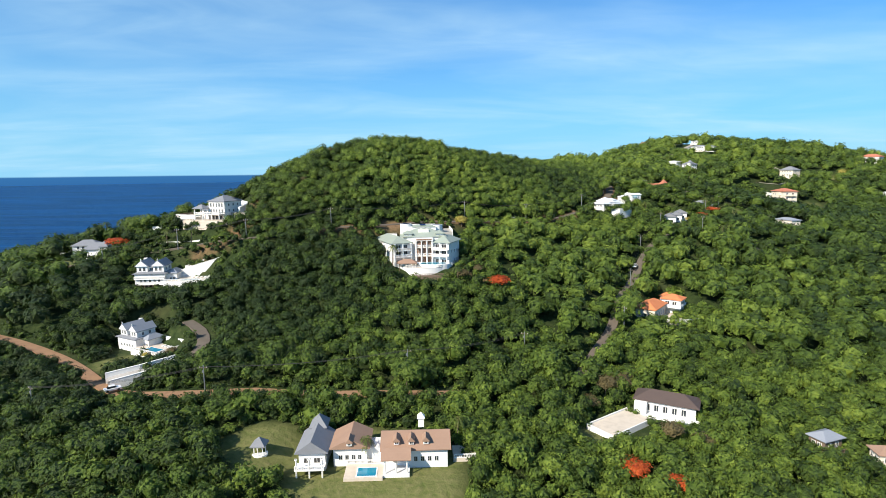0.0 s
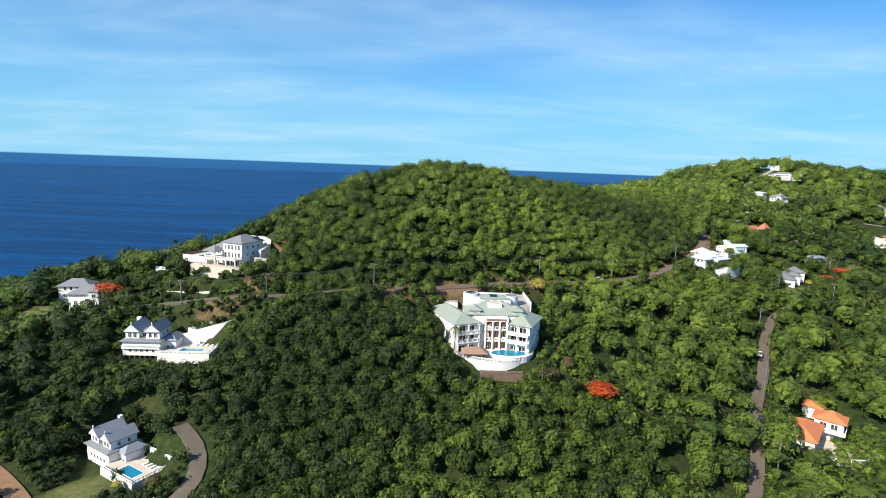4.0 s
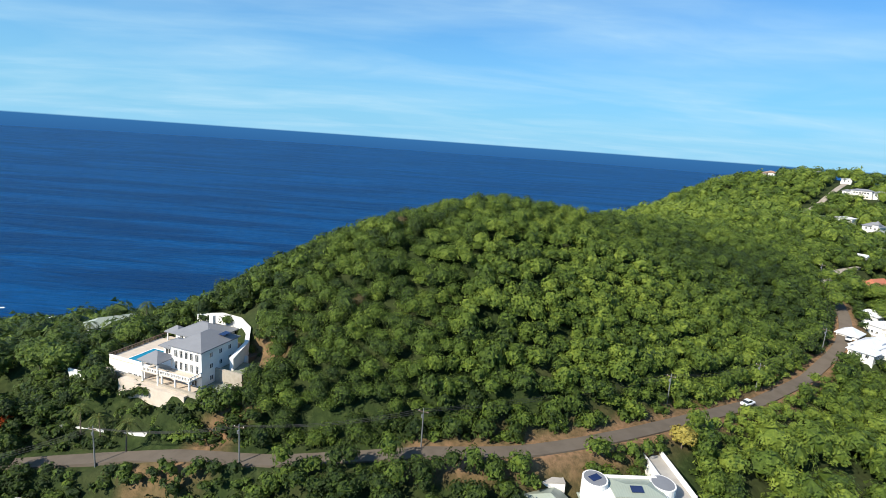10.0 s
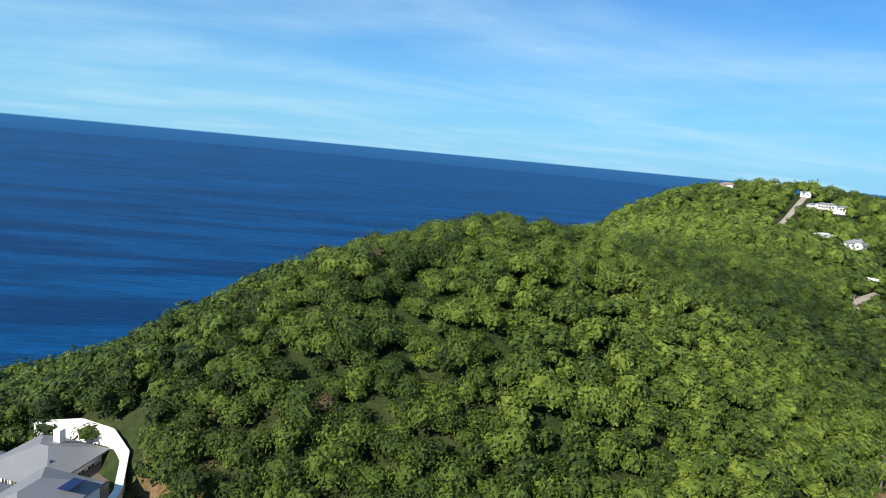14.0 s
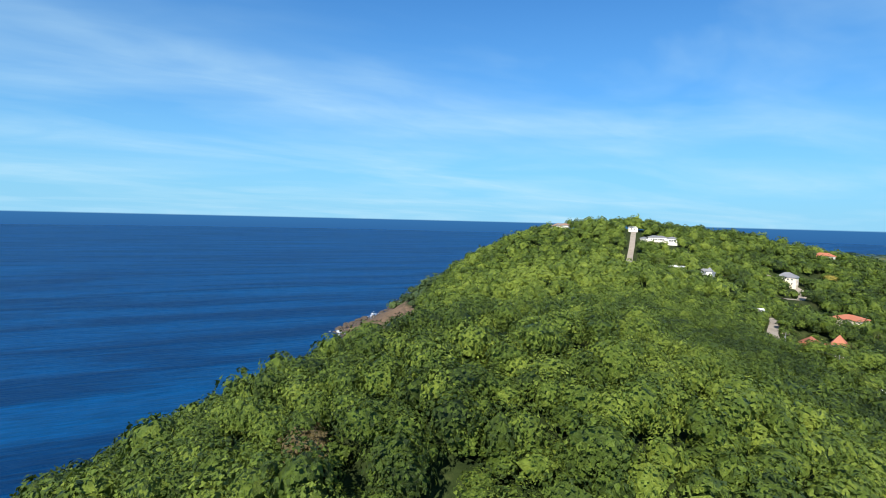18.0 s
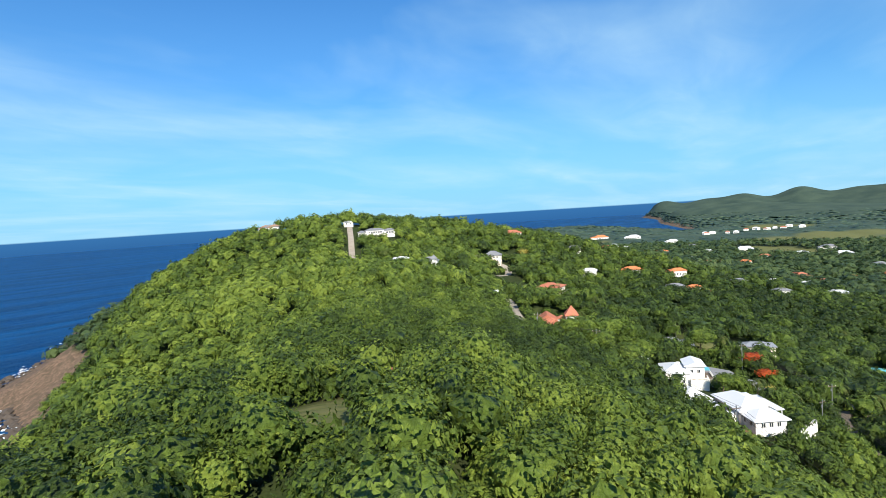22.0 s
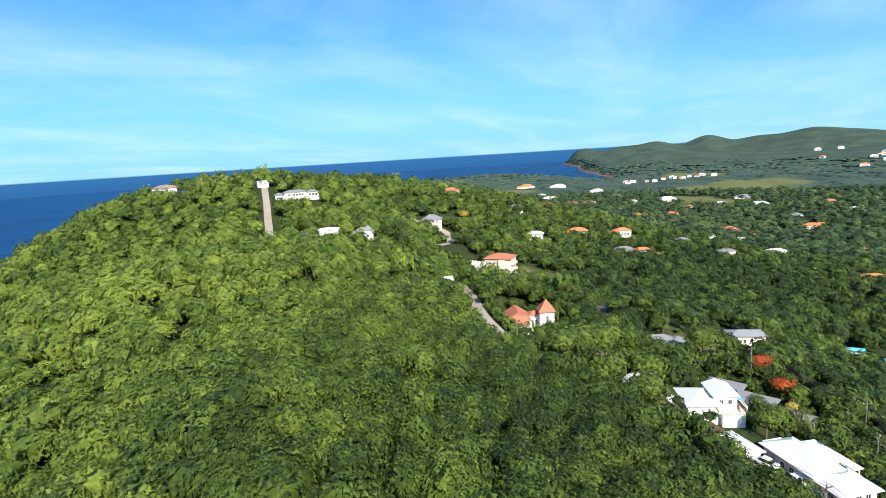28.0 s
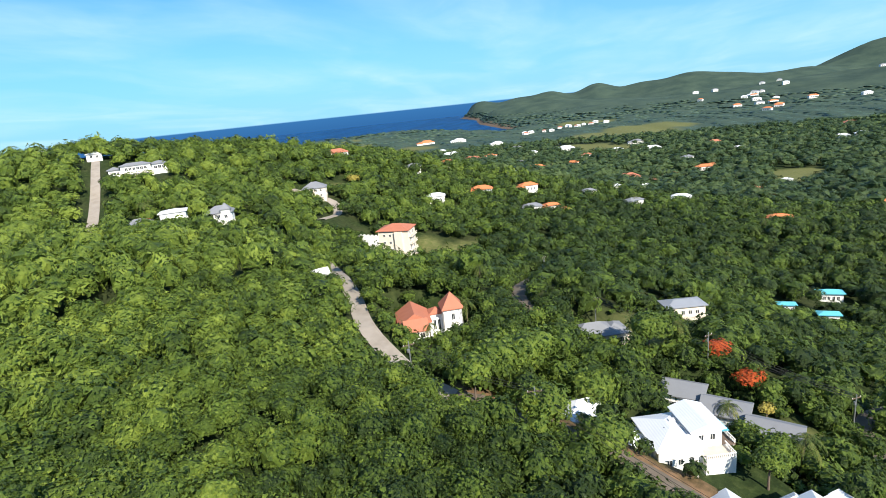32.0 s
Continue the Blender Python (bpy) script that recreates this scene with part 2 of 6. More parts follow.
def ground_material():
    """Undergrowth on land, with cliff rock where it is steep near the shore and grass in the open."""
    m, t, b = material("undergrowth")
    geo = t.nodes.new("ShaderNodeNewGeometry")
    p = geo.outputs["Position"]
    sep, nrm = t.nodes.new("ShaderNodeSeparateXYZ"), t.nodes.new("ShaderNodeSeparateXYZ")
    t.links.new(p, sep.inputs[0])
    t.links.new(geo.outputs["Normal"], nrm.inputs[0])
    n1, n2, n3 = noise_tex(t, p, 0.05, 5), noise_tex(t, p, 0.6, 5, 0.6), noise_tex(t, p, 0.009, 5, 0.6)
    green = ramp(t, n2, ((0.25, (0.012, 0.022, 0.006)), (0.55, (0.028, 0.044, 0.012)), (0.8, (0.060, 0.076, 0.024))))
    green = mix(t, ramp(t, n1, ((0.45, (0, 0, 0)), (0.75, (0.35, 0.35, 0.35)))), green, (0.085, 0.075, 0.036))
    n4 = noise_tex(t, p, 0.17, 6, 0.7, 1.5)
    rock = ramp(t, n2, ((0.3, (0.09, 0.058, 0.040)), (0.55, (0.20, 0.130, 0.088)), (0.8, (0.33, 0.23, 0.155))))
    rock = mix(t, ramp(t, n4, ((0.42, (0.75, 0.75, 0.75)), (0.58, (0, 0, 0)))), rock, (0.075, 0.060, 0.038))
    bare = t.nodes.new("ShaderNodeAttribute")
    bare.attribute_name = "bare"
    face = maths(t, "ADD", maths(t, "SUBTRACT", bare.outputs["Fac"], maths(t, "DIVIDE", sep.outputs["Z"], 66.0)), maths(t, "MULTIPLY", maths(t, "SUBTRACT", n1, 0.5), 1.1))
    c = mix(t, ramp(t, face, ((0.42, (0, 0, 0)), (0.55, (1, 1, 1)))), green, rock)
    earth = t.nodes.new("ShaderNodeAttribute")
    earth.attribute_name = "earth"
    c = mix(t, maths(t, "MULTIPLY", earth.outputs["Fac"], ramp(t, n2, ((0.3, (0.35, 0.35, 0.35)), (0.6, (1, 1, 1))))), c, (0.26, 0.15, 0.085))
    # distant land turns bluish green: haze put into the ground colour
    far_haze = t.nodes.new("ShaderNodeAttribute")
    far_haze.attribute_name = "far_haze"
    c = mix(t, maths(t, "MULTIPLY", far_haze.outputs["Fac"], maths(t, "SUBTRACT", 1.0, ramp(t, face, ((0.42, (0, 0, 0)), (0.55, (1, 1, 1)))))), c, ramp(t, n3, ((0.35, (0.034, 0.058, 0.044)), (0.65, (0.062, 0.092, 0.062)))))
    grass = t.nodes.new("ShaderNodeAttribute")
    grass.attribute_name = "grass"
    lawn = ramp(t, n2, ((0.3, (0.095, 0.115, 0.03)), (0.7, (0.175, 0.165, 0.065))))
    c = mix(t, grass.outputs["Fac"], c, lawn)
    t.links.new(c, b.inputs["Base Color"])
    b.inputs["Roughness"].default_value = 0.95
    b.inputs["Specular IOR Level"].default_value = 0.15
    bump(t, b, n2, 0.7, 0.6)
    return m


def leaf_material(name, dark, mid, light, gaps=2.3):
    """Foliage: each tree has its own tone, each leaf clump its own shade of it."""
    m, t, b = material(name)
    tone = t.nodes.new("ShaderNodeAttribute")
    tone.attribute_name = "tone"
    geo = t.nodes.new("ShaderNodeNewGeometry")
    p = geo.outputs["Position"]
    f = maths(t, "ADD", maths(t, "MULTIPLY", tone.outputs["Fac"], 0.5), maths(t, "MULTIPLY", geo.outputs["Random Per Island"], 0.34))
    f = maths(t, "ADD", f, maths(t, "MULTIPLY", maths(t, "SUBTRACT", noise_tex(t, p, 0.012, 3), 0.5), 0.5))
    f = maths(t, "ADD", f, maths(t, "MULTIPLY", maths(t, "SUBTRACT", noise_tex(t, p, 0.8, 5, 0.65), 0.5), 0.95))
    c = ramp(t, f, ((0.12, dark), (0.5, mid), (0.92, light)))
    t.links.new(c, b.inputs["Base Color"])
    b.inputs["Roughness"].default_value = 0.5
    b.inputs["Specular IOR Level"].default_value = 0.3
    tr = node(t, "ShaderNodeBsdfTranslucent")
    t.links.new(c, tr.inputs["Color"])
    mx = node(t, "ShaderNodeMixShader", Fac=0.2)
    t.links.new(b.outputs[0], mx.inputs[1])
    t.links.new(tr.outputs[0], mx.inputs[2])
    # ragged leaf edges: small gaps within each clump
    leafy = t.nodes.new("ShaderNodeAttribute")
    leafy.attribute_name = "leafy"
    gap = maths(t, "MULTIPLY", maths(t, "LESS_THAN", noise_tex(t, p, gaps, 1, 0.5), 0.47), leafy.outputs["Fac"])
    cut = t.nodes.new("ShaderNodeMixShader")
    t.links.new(gap, cut.inputs[0])
    t.links.new(mx.outputs[0], cut.inputs[1])
    t.links.new(t.nodes.new("ShaderNodeBsdfTransparent").outputs[0], cut.inputs[2])
    t.links.new(cut.outputs[0], t.nodes["Material Output"].inputs["Surface"])
    bump(t, b, noise_tex(t, p, 1.9, 4, 0.7, 1.2), 0.9, 0.4)
    return m


SEA = sea_material()
GROUND = ground_material()
LEAF = leaf_material("tropical_leaves", (0.022, 0.042, 0.007), (0.097, 0.150, 0.019), (0.245, 0.312, 0.044))
# far leaf greens greyed and blued, the haze put into their colour
LEAF_HAZE = leaf_material("leaves_with_haze", (0.028, 0.052, 0.018), (0.070, 0.110, 0.034), (0.135, 0.180, 0.058))
LEAF_HAZE_FAR = leaf_material("far_leaves_with_haze", (0.040, 0.074, 0.048), (0.064, 0.105, 0.064), (0.09, 0.135, 0.08))
LEAF_RED = leaf_material("flame_blossom", (0.24, 0.035, 0.008), (0.52, 0.085, 0.016), (0.66, 0.17, 0.04))
LEAF_YELLOW = leaf_material("yellow_leaves", (0.22, 0.18, 0.03), (0.42, 0.34, 0.07), (0.56, 0.48, 0.14))
LEAF_DRY = leaf_material("dry_leaves", (0.07, 0.055, 0.02), (0.14, 0.11, 0.045), (0.22, 0.17, 0.08))
PALM = leaf_material("palm_fronds", (0.03, 0.055, 0.01), (0.08, 0.115, 0.02), (0.20, 0.20, 0.05))
ROCK = plain("shore_rock", (0.085, 0.066, 0.052), 0.9, 0.6, 0.5, 3.0, relief=0.1)
FOAM = plain("sea_foam", (0.80, 0.83, 0.85), 0.8, 0.3, 0.8)
BARK = plain("bark", (0.16, 0.12, 0.09), 0.95, 0.4, 1.2)


# ---- terrain
HILLS = ((-38, 313, 55, 49.2), (-100, 262, 55, 18.2), (-10, 225, 50, 19.4), (20, 357, 55, 27.9), (80, 380, 60, 18.7),
         (145, 455, 60, 27.3), (110, 310, 60, 18.3), (215, 480, 55, 18.7), (240, 558, 60, 20.2), (330, 555, 70, 31.6),
         (240, 640, 70, 24.2), (172, 592, 60, 23.1), (255, 400, 70, 27.0))
SPURS = ((425, 505, 90, 43.0), (500, 400, 110, 21.8), (-170, 260, 80, 29.0), (-70, 400, 70, 11.5), (50, 490, 80, 50.2),
         (330, 720, 110, 60.5), (160, 690, 70, 17.5), (-100, 185, 50, -8.5), (90, 220, 60, 10.4), (340, 250, 90, 18.3),
         (170, 350, 45, 12.6), (-60, 130, 60, 11.8), (680, 640, 150, 30.1), (232, 398, 28, -10.7), (-70, 350, 35, 7.0),
         (-30, 350, 30, -2.6), (-110, 320, 45, -6.1), (300, 620, 60, 3.4),
         (-50, 420, 30, -33.0), (-30, 465, 42, -14.0), (-80, 440, 40, 7.0), (235, 632, 28, 2.0), (175, 660, 28, 3.0), (0, 420, 25, -2.0), (-72, 350, 20, 1.5), (185, 300, 55, 12.0), (124, 361, 16, -5.0), (-25, 320, 24, 2.4), (-88, 297, 22, 2.6), (240, 400, 20, -6.0), (-62, 334, 18, -4.5), (-4, 364, 24, -6.0), (28, 430, 32, -8.0))
# far ranges: x, y, radius across the view, radius along it, height
RANGES = ((4150, 1080, 90, 240, 84), (4120, 800, 120, 300, 88), (4100, 560, 100, 300, 92), (4150, 250, 115, 280, 122), (4050, -20, 110, 240, 84), (4000, -300, 150, 300, 128),
          (3950, -600, 150, 300, 84), (3850, -950, 160, 300, 92), (4350, -1500, 250, 260, 185), (4100, -2000, 330, 300, 105), (3900, -2500, 500, 400, 90),
          (3050, 560, 330, 160, 62), (2700, 100, 300, 200, 22), (2500, -700, 420, 260, 55), (2200, -1400, 500, 300, 60), (1700, 1150, 300, 160, 20))
COAST = ((-480, -3000), (-470, -300), (-450, 50), (-430, 200), (-400, 330), (-350, 420), (-285, 432), (-185, 458), (-75, 508), (25, 562), (50, 615),
         (32, 665), (88, 700), (104, 760), (98, 815), (150, 870), (215, 950), (270, 1043), (400, 1120), (700, 1180), (1100, 1270), (1600, 1420), (2250, 1560),
         (2600, 1300), (2560, 1050), (2300, 850), (1960, 640), (2050, 560), (2400, 690), (2900, 860), (3500, 990), (4150, 1230), (4420, 1150), (4700, 700), (4900, 0), (4900, -3000))


def coast_distance(x, y):
    """Metres inland of the shore; below zero out at sea."""
    x, y = np.asarray(x, float), np.asarray(y, float)
    best, inside = np.full(x.shape, 1e9), np.zeros(x.shape, bool)
    for (ax, ay), (bx, by) in zip(COAST, COAST[1:] + COAST[:1]):
        dx, dy = bx - ax, by - ay
        k = np.clip(((x - ax) * dx + (y - ay) * dy) / (dx * dx + dy * dy), 0, 1)
        best = np.minimum(best, np.hypot(x - ax - k * dx, y - ay - k * dy))
        if dy:
            inside ^= ((ay > y) != (by > y)) & (x < ax + (y - ay) / dy * dx)
    return np.where(inside, best, -best)


def rough(x, y):
    return (np.sin(x * 0.061 + 1.3 * np.sin(y * 0.043)) + np.sin(y * 0.071 + 1.1 * np.sin(x * 0.037 + 2)) + 0.6 * np.sin(x * 0.13 + y * 0.11)) / 2.6


def height(x, y):
    x, y = np.asarray(x, float), np.asarray(y, float)
    z = np.full(x.shape, 18.0)
    for cx, cy, r, h in HILLS + SPURS:
        z += h * np.exp(-((x - cx) ** 2 + (y - cy) ** 2) / (2 * r * r))
    for cx, cy, ra, rb, h in RANGES:
        k = np.hypot(cx, cy - 330)
        ux, uy = cx / k, (cy - 330) / k
        along, across = (x - cx) * ux + (y - cy) * uy, (x - cx) * uy - (y - cy) * ux
        z += h * np.exp(-across ** 2 / (2 * ra * ra) - along ** 2 / (2 * rb * rb))
    far = np.clip((np.hypot(x, y - 330) - 1200) / 1500, 0, 1)
    z += (1.2 + 7 * far) * rough(x * (1 - 0.9 * far), y * (1 - 0.9 * far))
    d = coast_distance(x, y)
    z += 2.6 * rough(x * 3.7, y * 3.7) * np.clip(1.4 - np.abs(d - 35) / 45, 0, 1)
    shore = np.clip(d / 85, 0, 1)
    shore = 0.28 * np.sqrt(shore) + 0.72 * shore * shore * (3 - 2 * shore)
    return np.where(d > 0, z * shore + 0.3, np.maximum(-9, 0.12 * d))

RIDGE_ROAD = ((-180, 222), (-147, 230), (-118, 231.5), (-96, 230.5), (-76, 227.5), (-46, 229), (-27, 231), (-8, 238), (17, 253), (40, 268), (64, 286), (86, 305), (97, 319), (104, 335), (108, 352))
CASTLE_ROAD = ((108, 352), (115, 361), (130, 376), (148, 386), (163, 396), (182, 408), (196, 417))
UPPER_ROAD = ((196, 417), (200, 440), (190, 470), (178, 489), (179, 497), (192, 509), (206, 521.5), (219, 533.5), (232, 545), (247, 559), (261, 572))
VALLEY_ROAD = ((38, 150), (60, 186), (71, 211), (84, 232), (94, 252), (104, 268), (120, 280), (138, 282), (148, 276), (165, 262))
LOWER_ROAD = ((-205, 196), (-160, 181), (-142, 175), (-126, 168), (-112, 159.5), (-98, 147), (-86, 138), (-71, 136), (-50, 136), (-34, 136), (-18, 137.5), (5, 140))
LANE = ((150, 340), (157, 347), (180, 350), (211, 349), (240, 340))
HOTEL_ROAD = ((300, 500), (305, 480), (300, 462), (282, 452), (262, 452))
VILLA_DRIVE = ((-79, 154), (-75, 161), (-76, 168), (-80, 176), (-88, 182))
ROADS = (RIDGE_ROAD, CASTLE_ROAD, UPPER_ROAD, VALLEY_ROAD, LOWER_ROAD, LANE, HOTEL_ROAD, VILLA_DRIVE)


def poly_distance(x, y, line):
    best = np.full(np.shape(x), 1e9)
    for (ax, ay), (bx, by) in zip(line, line[1:]):
        dx, dy = bx - ax, by - ay
        k = np.clip(((x - ax) * dx + (y - ay) * dy) / (dx * dx + dy * dy + 1e-9), 0, 1)
        best = np.minimum(best, np.hypot(x - ax - k * dx, y - ay - k * dy))
    return best

# level ground for the houses: x, y, radius, height
PADS = ((-6, 193, 9, 50), (22, 196, 7, 48), (-88, 218, 5, 54.5), (-6, 217, 12.5, 55), (-91, 244, 4, 70), (-90, 252, 5, 71.5), (-18, 224, 8, 58), (4, 232, 6, 63), (-101, 247, 10, 70), (-113, 257, 13, 68), (-112, 214.5, 12, 46.8), (-98, 211, 8, 46.5), (-103, 177, 10, 33), (-89, 171, 8, 33), (-24, 110, 10, 29), (-6, 110, 12, 29),
        (61, 140, 10, 25.5), (46, 133, 9, 25), (82, 204, 9, 35.5), (92, 214, 8, 35.5), (93.5, 302.6, 10, 70.0), (109, 317.5, 9, 71.3))
MORE_PADS = ((114.3, 332, 6, 72), (94.5, 313.5, 5, 70), (144, 370, 10, 74), (147, 363, 6, 74), (261, 415, 11, 60), (252, 540, 18, 107.3), (212, 468, 8, 88.8), (205, 483, 7, 92.3), (192, 487, 6, 92.3), (302, 474, 9, 83.3),
             (132, 306, 12, 62), (158, 328, 9, 66), (195, 304, 9, 58.5), (-158, 248, 12, 52.8), (-146, 291, 9, 61.8), (-171, 190, 5, 39.3), (-238, 262, 9, 39.8), (-205, 300, 9, 44.8), (8, 240, 4, 65), (-118, 240, 4, 62.5), (-108, 237, 4, 63.5))
YARDS = [(x, y, r * .8) for x, y, r, z in PADS[3:] + MORE_PADS] + [(-98, 262, 6), (-97, 270, 4), (-6, 205, 8), (-8, 212, 14), (102, 311, 4), (104, 307, 4), (88, 297, 4), (99, 308, 4)]
PLOTS = YARDS + [(-136, 250, 6), (-110, 241, 5), (-88, 217, 2.5), (262, 440, 9), (-86, 148, 6), (-104, 158, 6), (92, 124, 7), (104, 118, 5), (189, 318, 4), (190, 300, 6), (152, 326, 6), (-18, 234, 4), (-6, 205, 7)]
PLOTS += [(134, 367, 7), (132, 361, 7), (124, 360, 6), (122, 367, 5), (128, 374, 5), (147, 329, 7), (151, 321, 6), (140, 330, 4), (186, 304, 6), (180, 302, 4), (246, 403, 8), (238, 400, 7), (246, 424, 7), (240, 432, 6), (236, 420, 6), (248, 436, 6), (236, 408, 6), (247, 407, 9), (245, 418, 8), (250, 430, 9), (256, 440, 8), (152, 358, 4), (393, 501, 8), (636, 289, 12), (606, 270, 9), (382, 353, 6), (376, 345, 5), (391, 399, 8), (479, 198, 8), (382, 222, 9), (488, 122, 8), (506, 84, 8), (511, 308, 6), (535, 282, 6), (461, 264, 9), (260, 240, 6), (234, 250, 5), (238, 262, 4), (371, 364, 7), (407, 450, 6)]
PLOTS += [(-6, 199, 9), (-16, 202, 5), (4, 200, 6), (8, 204, 5), (-114, 205, 8), (-102, 204, 8), (-94, 206, 5), (-126, 240, 4), (-114, 235, 4), (-102, 230, 4), (-93, 228, 4), (-120, 226, 3), (-92, 215, 4), (-82, 218, 3), (-107, 168, 5), (-96, 164, 7), (-111, 172, 4), (-88, 157, 5), (-86, 214, 6), (-95, 216, 6), (-84, 221, 5), (-92, 222, 5), (131, 370, 5), (140, 358, 5), (240, 404, 6), (243, 416, 7), (22, 196, 6), (14, 206, 6), (16, 214, 5), (250, 428, 8), (246, 396, 6), (133, 373, 5), (130, 364, 4)]
PLOTS += [(727, 198, 14), (745, 186, 10), (1093, 722, 20), (972, 522, 30), (769, 394, 22), (1146, -114, 20), (1523, 760, 34), (735, 450, 12), (857, 594, 18), (1131, 598, 32), (1500, 662, 30), (746, 499, 11), (1048, 425, 16), (1334, 533, 22), (1083, 367, 26), (975, 228, 24), (989, 281, 16), (952, -27, 16), (970, -60, 13), (1120, 240, 20)]
PLOTS += [(x + 3.5, y - 5, 3.6) for x, y in RIDGE_ROAD[7:11]] + [(x + 9.5, y + 1, 3.6) for x, y in RIDGE_ROAD[7:10]]
# homes strewn over the valley floor: x, y, length
VALLEY_HOMES = ((352, 420, 10), (430, 372, 12), (452, 330, 11), (520, 400, 14), (560, 352, 12), (598, 430, 13), (640, 372, 12), (660, 470, 14), (690, 330, 13), (720, 540, 15), (805, 470, 14), (830, 350, 15), (880, 430, 16), (900, 640, 18),
                (940, 330, 16), (1000, 620, 18), (1040, 500, 18), (1180, 470, 20), (1220, 640, 22), (560, 190, 13), (610, 150, 12), (690, 240, 14), (830, 200, 15), (900, 120, 16), (1010, 130, 18), (540, 470, 13), (470, 440, 11), (420, 300, 11))
PLOTS += [(x - w * .3, y - w * .2, w * .9) for x, y, w in VALLEY_HOMES]
PLOTS += [(x + 1, y - 5, 4) for x, y in LOWER_ROAD[1:9]] + [(-171, 185, 6), (-167, 180, 5), (92, 196, 8), (88, 190, 6), (100, 200, 5), (-76, 157, 5), (-73, 165, 4), (-83, 163, 5), (52, 126, 8), (62, 130, 7), (-85, 168, 5)]
PLOTS += [(246, 531, 6), (240, 533, 4), (252, 528, 5), (176, 492, 4), (184, 499, 4), (190, 504, 3.6), (198, 511, 3.4), (205, 517, 3), (254, 242, 5), (228, 252, 5), (232, 264, 4), (206, 461, 6), (198, 478, 6), (200, 470, 5), (296, 466, 7), (228, 614, 6), (233, 626, 6), (239, 638, 6), (247, 650, 6), (222, 608, 5), (230, 620, 5), (258, 600, 6), (395, 600, 9), (224, 460, 5), (186, 480, 5)]
natural_height = height
ROAD_NODES = [[(x, y, float(natural_height(x, y))) for x, y in line] for line in ROADS]


def height(x, y):
    """The lie of the land with the building plots levelled into it."""
    x, y = np.asarray(x, float), np.asarray(y, float)
    z = natural_height(x, y)
    for cx, cy, r, h in PADS + MORE_PADS:
        k = np.clip(1.55 - np.hypot(x - cx, y - cy) / r, 0, .55) / .55
        z = z + (h - .35 - z) * k * k * (3 - 2 * k)
    for line in ROAD_NODES:
        near, level = np.full(x.shape, 1e9), np.zeros(x.shape)
        for (ax, ay, za), (bx, by, zb) in zip(line, line[1:]):
            dx, dy = bx - ax, by - ay
            k = np.clip(((x - ax) * dx + (y - ay) * dy) / (dx * dx + dy * dy), 0, 1)
            d = np.hypot(x - ax - k * dx, y - ay - k * dy)
            level = np.where(d < near, za + k * (zb - za), level)
            near = np.minimum(near, d)
        k = np.clip((9 - near) / 5, 0, 1)
        z = z + (level - z) * k * k * (3 - 2 * k)
    return z


# ---- ground, sea
def part(name, bm, mat, parent=None, label="", at=(0, 0, 0)):
    me = bpy.data.meshes.new(name)
    bm.to_mesh(me)
    bm.free()
    me.materials.append(mat)
    ob = new(name, me)
    ob.parent, ob.location = parent, at
    return tagged(ob, label)


def array_mesh(name, verts, faces, mat, smooth=False):
    """A mesh from numpy arrays; faces all have the same count of corners."""
    me = bpy.data.meshes.new(name)
    n, k = faces.shape
    me.vertices.add(len(verts))
    me.vertices.foreach_set("co", np.ascontiguousarray(verts, dtype=np.float32).ravel())
    me.loops.add(n * k)
    me.loops.foreach_set("vertex_index", np.ascontiguousarray(faces, dtype=np.int32).ravel())
    me.polygons.add(n)
    me.polygons.foreach_set("loop_start", np.arange(0, n * k, k, dtype=np.int32))
    me.polygons.foreach_set("use_smooth", np.broadcast_to(smooth, n).copy())
    me.materials.append(mat)
    me.update(calc_edges=True)
    return me


def attribute(me, name, values):
    me.attributes.new(name, "FLOAT", "POINT").data.foreach_set("value", np.ascontiguousarray(values, dtype=np.float32))


def graded(lo, hi, near_lo, near_hi, step, grow):
    """Grid lines: even steps in the near stretch, widening outwards."""
    mid = list(np.arange(near_lo, near_hi + 0.1, step))
    a, s = mid[0], step
    while a > lo:
        s *= grow
        a -= s
        mid.insert(0, a)
    a, s = mid[-1], step
    while a < hi:
        s *= grow
        a += s
        mid.append(a)
    return np.array(mid)


# open grass: x, y, radius
LAWNS = ((-14, 104, 19), (-40, 112, 9), (37, 126, 5), (-102, 163, 6.5), (-16, 325.5, 5.5), (-10, 328.5, 4.5), (-21, 323.5, 4), (7.4, 336, 5.5), (3, 331, 3.5), (-40, 322.5, 3), (264, 398, 6), (270, 392, 7), (275, 405, 6), (276, 385, 7), (284, 378, 5), (161, 321, 8), (169, 315, 7),
         (-165, 234, 9), (131, 294, 4), (124, 290, 4), (681, 115, 28), (640, 130, 22), (330, 470, 9), (300, 640, 40), (340, 610, 30), (1560, 1000, 60), (1680, 1090, 70))
# bare earth: x, y, radius
EARTH = ((-40, 322.5, 3.2), (-4, 332, 2.5), (-92, 229, 4), (16, 206, 6), (13, 214, 4), (18, 199, 4), (-100, 226, 3))
MEADOWS = ((1050, 300, 70), (1120, 340, 60), (1350, 250, 120), (1500, 180, 110), (1900, 330, 90), (760, 420, 20), (1400, 760, 60), (420, 500, 14))


def clear_of(x, y, discs):
    out = np.full(np.shape(x), 1e9)
    for cx, cy, r in discs:
        out = np.minimum(out, np.hypot(x - cx, y - cy) - r)
    return out


